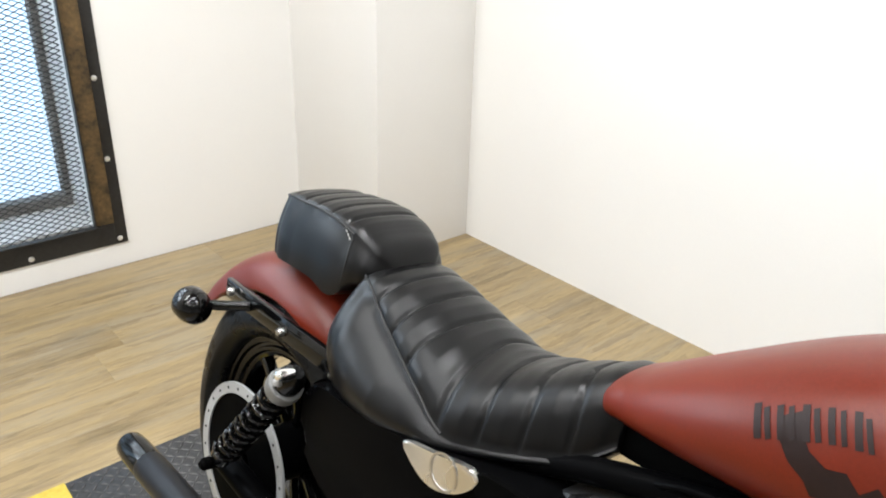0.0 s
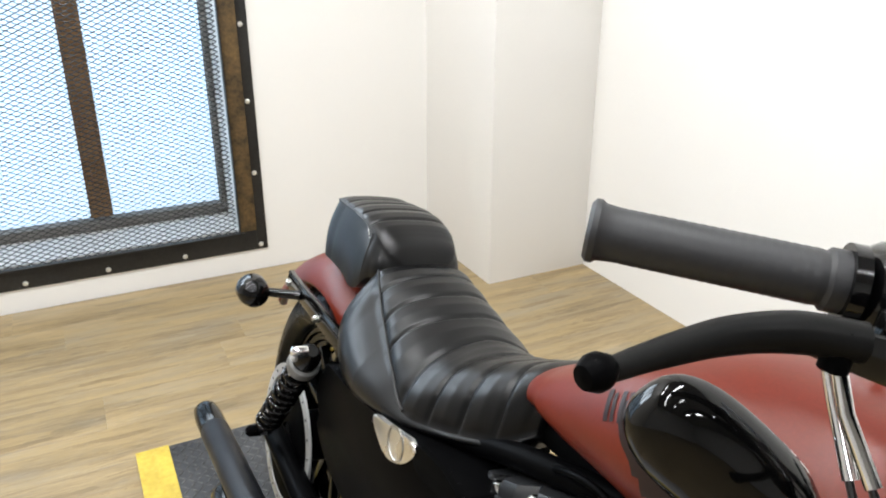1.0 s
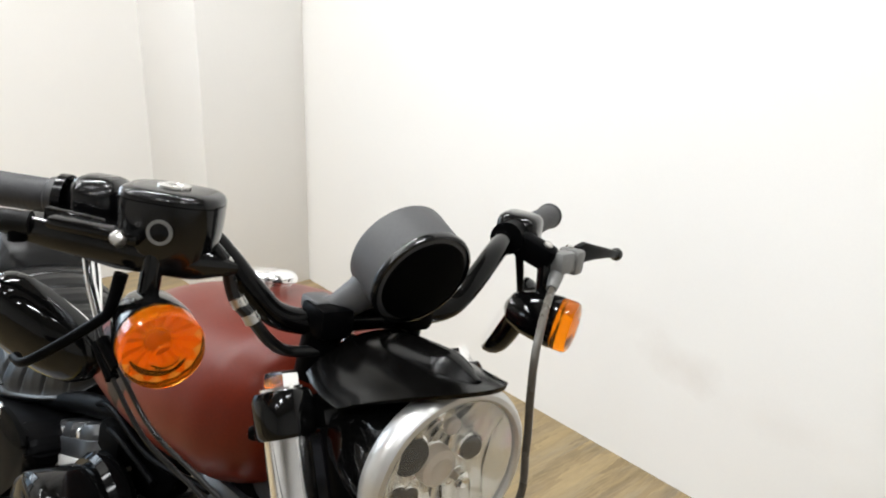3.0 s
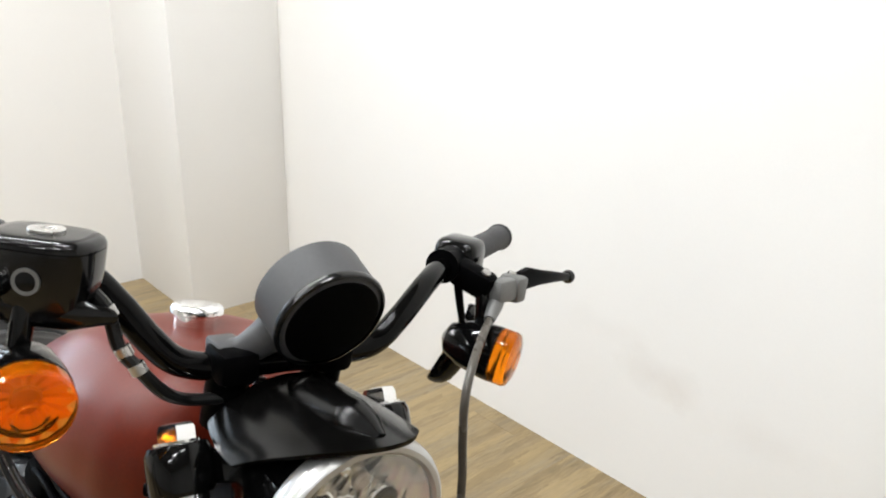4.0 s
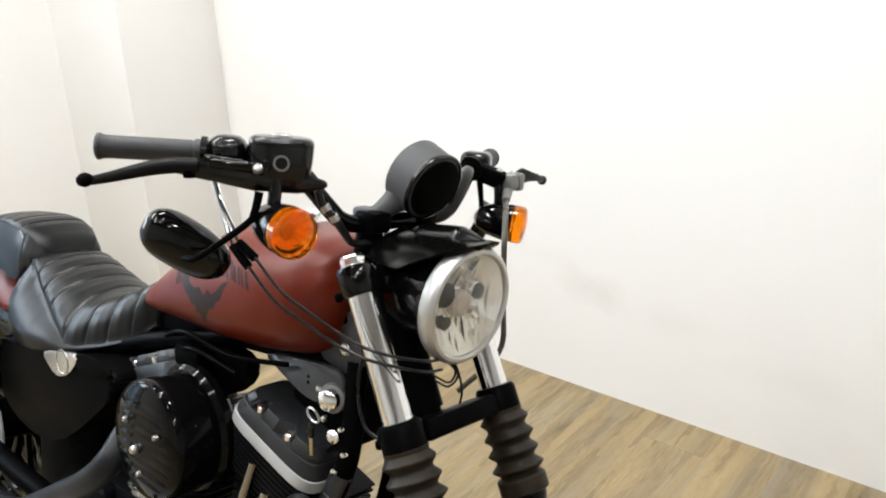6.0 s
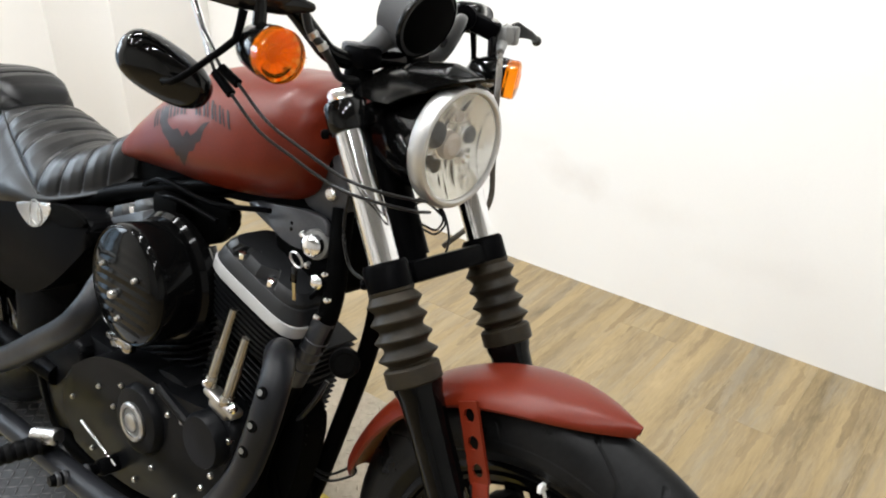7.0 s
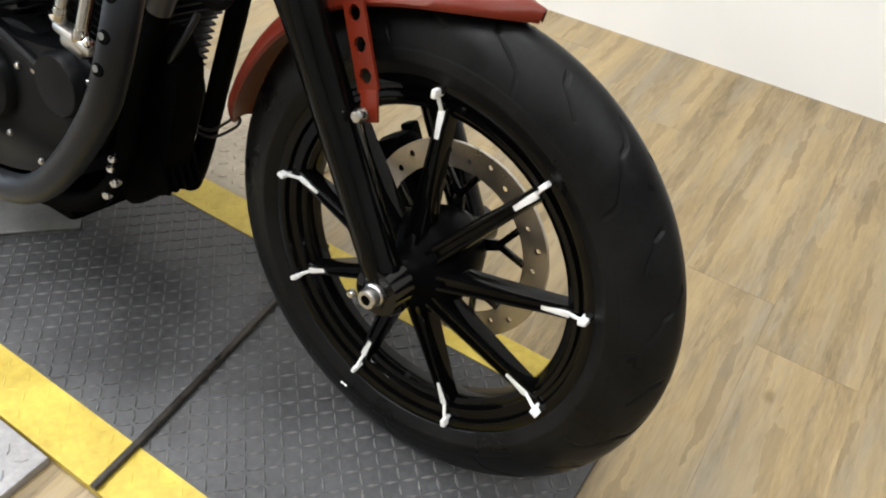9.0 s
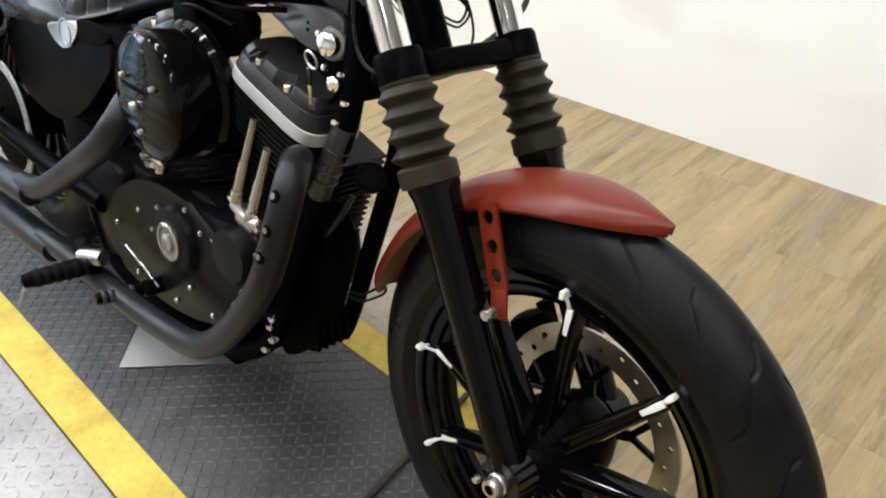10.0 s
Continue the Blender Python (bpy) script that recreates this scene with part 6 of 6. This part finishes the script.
rp = [(-0.80, -0.105, 0.600), (-0.79, -0.15, 0.585), (-0.775, -0.19, 0.550), (-0.82, -0.203, 0.498), (-0.92, -0.205, 0.430), (-1.02, -0.207, 0.365), (-1.10, -0.210, 0.322), (-1.18, -0.214, 0.305)]
part("rear_exhaust_pipe", tube(rp, 0.0235, 24, 6), exhaust_black, bike, "matt black rear exhaust pipe", sharp=60)
for a, b in (((-1.13, -0.216, 0.300), (-1.760, -0.226, 0.255)), ((-1.05, -0.216, 0.210), (-1.56, -0.222, 0.185))):
    d = (Vector(b) - Vector(a)).normalized()
    L = (Vector(b) - Vector(a)).length
    mf = part("muffler", lathe([(0.024, 0.0), (0.026, 0.02), (0.0285, 0.06), (0.029, 0.10), (0.029, L - 0.10), (0.028, L - 0.095)], a, d, 36), exhaust_black, bike, "matt black muffler")
    part("muffler_tip", lathe([(0.0280, L - 0.096), (0.0285, L - 0.092), (0.0285, L - 0.04), (0.026, L - 0.010), (0.021, L), (0.017, L), (0.017, L - 0.05), (0.003, L - 0.055)], a, d, 36), gloss_black, mf, "gloss black end cap")

# regulator, horn side, key switch
reg = part("voltage_regulator", box(0.05, 0.07, 0.11, (-0.478, -0.02, 0.285), 0.006, m=pose(0, 0, 0, 0, -18)), dark_iron, bike, "black finned voltage regulator")
for k in range(5):
    part("fin", box(0.014, 0.006, 0.11, (-0.452, -0.050 + 0.015 * k, 0.296), 0.001, 1, m=pose(0, 0, 0, 0, -18)), dark_iron, reg, "")
part("front_cover", prism(round_outline([(-0.430, 0.490), (-0.412, 0.440), (-0.420, 0.370), (-0.438, 0.295), (-0.462, 0.233), (-0.54, 0.19), (-0.54, 0.40), (-0.48, 0.48)], 4), -0.05, 0.0, 0.01), dark_iron, bike, "", sharp=50)
sleeve = part("tube_sleeve", tube([(-0.378, -0.060, 0.645), (-0.398, -0.063, 0.595), (-0.424, -0.066, 0.530)], [0.0165, 0.0185, 0.0165], 20, 4), neck_grey, bike, "worn grey-black sleeve on the frame tube")
for f in (0.30, 0.45, 0.60, 0.75):
    part("sleeve_rib", lathe([(0.0178, -0.002), (0.0196, -0.001), (0.0196, 0.001), (0.0178, 0.002)], Vector((-0.378, -0.060, 0.645)).lerp(Vector((-0.424, -0.066, 0.530)), f), (-0.37, -0.05, -0.93), 20), neck_grey, sleeve, "")
part("horn_cap", lathe([(0.012, -0.02), (0.022, -0.016), (0.024, 0.0), (0.022, 0.006), (0.017, 0.008), (0.015, 0.006), (0.003, 0.006)], (-0.384, -0.005, 0.556), (0.6, -0.75, 0.3), 28), rubber_dark, bike, "dark round rubber cap")
part("lower_hose", tube([(-0.392, -0.03, 0.53), (-0.398, -0.045, 0.50), (-0.412, -0.05, 0.475), (-0.432, -0.045, 0.45)], 0.0045, 10, 5), cable_rubber, bike, "thin black hose")
part("loop_wire", tube([(-0.44, 0.0, 0.335), (-0.395, 0.0, 0.341), (-0.352, 0.0, 0.372), (-0.341, 0.0, 0.388), (-0.350, 0.0, 0.392), (-0.366, 0.0, 0.376), (-0.40, 0.0, 0.350), (-0.44, 0.0, 0.346)], 0.0022, 8), cable_rubber, bike, "thin black wire loop")
kb = part("ignition_switch", lathe([(0.014, -0.045), (0.0165, -0.03), (0.0165, 0.0), (0.015, 0.004), (0.015, 0.008), (0.010, 0.011), (0.002, 0.012)], (-0.408, -0.068, 0.746), (0.3, -1, 0.1), 28), chrome, bike, "chrome ignition switch")
part("switch_collar", lathe([(0.017, -0.022), (0.0215, -0.020), (0.0222, -0.008), (0.0205, -0.004), (0.0168, -0.003)], (-0.408, -0.068, 0.746), (0.3, -1, 0.1), 28), cast_grey, kb, "dull grey collar")
ring_c = Vector((-0.414, -0.092, 0.727))
part("key_ring", tube([ring_c + Vector((0.0115 * math.cos(a), -0.004 * math.sin(a), 0.0115 * math.sin(a))) for a in np.linspace(0, 2 * math.pi, 25)], 0.0016, 6, 1, False), nickel, kb, "steel key ring")
key = part("key", bar(ring_c + Vector((0.003, -0.004, -0.030)), ring_c + Vector((0.008, -0.005, -0.056)), 0.0058, 0.002, 0.0005), brass, kb, "small brass key blade")
part("key_head", box(0.011, 0.004, 0.022, ring_c + Vector((0.002, -0.004, -0.021)), 0.0015), gloss_black, key, "black key head")
part("electrics_panel", join(prism(round_outline([(-0.565, 0.765), (-0.50, 0.778), (-0.41, 0.785), (-0.395, 0.755), (-0.425, 0.732), (-0.47, 0.728), (-0.53, 0.748)], 4), -0.058, -0.048, 0.003)), neck_grey, bike, "worn grey bracket plate under the tank", sharp=50)
for p, r_ in (((-0.436, -0.060, 0.752), 0.007), ((-0.372, -0.075, 0.716), 0.005), ((-0.378, -0.076, 0.652), 0.007), ((-0.420, -0.062, 0.712), 0.007), ((-0.366, -0.072, 0.680), 0.006)):
    bolt(bike, p, (0.3, -1, 0.2), r_, 0.008, chrome)
part("top_mount", prism(round_outline([(-0.515, 0.770), (-0.42, 0.785), (-0.372, 0.770), (-0.368, 0.700), (-0.390, 0.668), (-0.44, 0.664), (-0.505, 0.690)], 4), -0.044, 0.04, 0.006), dark_iron, bike, "", sharp=50)
part("intake_manifold", prism(round_outline([(-0.80, 0.735), (-0.70, 0.745), (-0.612, 0.742), (-0.606, 0.715), (-0.640, 0.675), (-0.72, 0.655), (-0.80, 0.67)], 4), -0.060, -0.035, 0.006), dark_iron, bike, "", sharp=50)
part("mount_stud", lathe([(0.0085, -0.03), (0.0085, 0.0), (0.0100, 0.002), (0.0100, 0.008), (0.007, 0.011), (0.002, 0.012)], (-0.388, -0.072, 0.700), (0.3, -1, 0.1), 20), chrome, bike, "chrome engine mount stud")
for u, w in ((-0.466, 0.760), (-0.466, 0.751)):
    part("plate_hole", lathe([(0.0028, -0.002), (0.0028, 0.0006), (0.0005, 0.0008)], (u, -0.058, w), (0, -1, 0), 12), dark_iron, bike, "")
for k, pts in enumerate(([(-0.86, -0.07, 0.70), (-0.75, -0.085, 0.755), (-0.62, -0.085, 0.752), (-0.50, -0.07, 0.77)], [(-0.82, -0.075, 0.68), (-0.72, -0.09, 0.735), (-0.60, -0.085, 0.728)],
                         [(-0.50, -0.06, 0.70), (-0.46, -0.075, 0.67), (-0.415, -0.075, 0.66), (-0.39, -0.06, 0.69)])):
    part("wiring", tube(pts, 0.0042 if k < 2 else 0.0035, 10), satin_black, bike, "black wiring")
# rear brake pedal, foot peg and linkage
peg = part("foot_peg", join(lathe([(0.008, 0), (0.010, 0.01), (0.0115, 0.02), (0.0115, 0.075), (0.009, 0.085)], (-0.785, -0.165, 0.232), (-0.12, -1, 0.05), 20), bar((-0.78, -0.12, 0.235), (-0.785, -0.17, 0.232), 0.03, 0.03, 0.006)), satin_black, bike, "black rear brake pedal pad")
for k in range(5):
    part("peg_rib", lathe([(0.0112, 0), (0.0135, 0.002), (0.0135, 0.006), (0.0112, 0.008)], Vector((-0.785, -0.165, 0.232)) + Vector((-0.12, -1, 0.05)).normalized() * (0.020 + 0.012 * k), (-0.12, -1, 0.05), 16), rubber, peg, "")
part("pedal_rod", tube([(-0.878, -0.15, 0.277), (-0.841, -0.152, 0.270), (-0.804, -0.152, 0.259), (-0.763, -0.15, 0.242)], [0.0028, 0.0034, 0.0024, 0.0018], 10), steel, bike, "thin steel pedal rod")
part("peg_tip", lathe([(0.012, 0.0), (0.0155, 0.004), (0.0155, 0.055), (0.010, 0.06)], (-0.84, -0.21, 0.285), (-0.9, -0.25, -0.25), 18), steel, peg, "")
rest = part("foot_peg", lathe([(0.012, 0.0), (0.0165, 0.006), (0.0175, 0.02), (0.0165, 0.06), (0.0150, 0.11), (0.0120, 0.126), (0.004, 0.130)], (-0.870, -0.205, 0.262), (-0.30, -1, -0.14), 20), satin_black, bike, "black rubber rider foot peg")
for k in range(6):
    d = Vector((-0.30, -1, -0.14)).normalized()
    part("peg_rib", lathe([(0.0168, 0), (0.0186 - 0.0004 * k, 0.002), (0.0186 - 0.0004 * k, 0.008), (0.0160, 0.010)], Vector((-0.870, -0.205, 0.262)) + d * (0.018 + 0.016 * k), d, 18), rubber_dark, rest, "")
part("feeler_pin", tube([(-0.905, -0.322, 0.236), (-0.908, -0.330, 0.215), (-0.912, -0.336, 0.196)], [0.0035, 0.0030, 0.0022], 8, 2), steel, rest, "small bright feeler pin")
for u, v, w in ((-0.484, -0.10, 0.304), (-0.489, -0.10, 0.286), (-0.542, -0.10, 0.203), (-0.503, -0.10, 0.235), (-0.483, -0.10, 0.264)):
    bolt(bike, (u, v, w), (0.3, -1, 0), 0.009, 0.010)
for u, w in ((-0.92, 0.40), (-0.95, 0.385), (-0.975, 0.37), (-1.0, 0.355), (-0.88, 0.42)):
    bolt(bike, (u, -0.175, w + 0.045), (0, -1, 0.5), 0.006, 0.006)

# ---- floor planks ----
PW, PL = 0.178, 1.22


def plank_mesh(length):
    me = bpy.data.meshes.new("plank")
    bm = box(PW - 0.0002, length - 0.0003, 0.008, (0, 0, -0.004), 0.0003, 1)
    bm.to_mesh(me)
    bm.free()
    me.materials.append(plank_wood)
    return me


whole = plank_mesh(PL)
x = X0 + 0.02
while x < X1:
    y = Y1 + 0.05 - random.uniform(0.1, 1.0)
    rest = Y1 + 0.03 - y
    first = new("plank", plank_mesh(rest))
    first.parent = floor
    first.location = (x + PW / 2, y + rest / 2, FLOOR_Z)
    while y - PL > Y0:
        o = new("plank", whole)
        o.parent = floor
        o.location = (x + PW / 2, y - PL / 2, FLOOR_Z)
        y -= PL
    last = new("plank", plank_mesh(y - Y0))
    last.parent = floor
    last.location = (x + PW / 2, (y + Y0) / 2, FLOOR_Z)
    x += PW
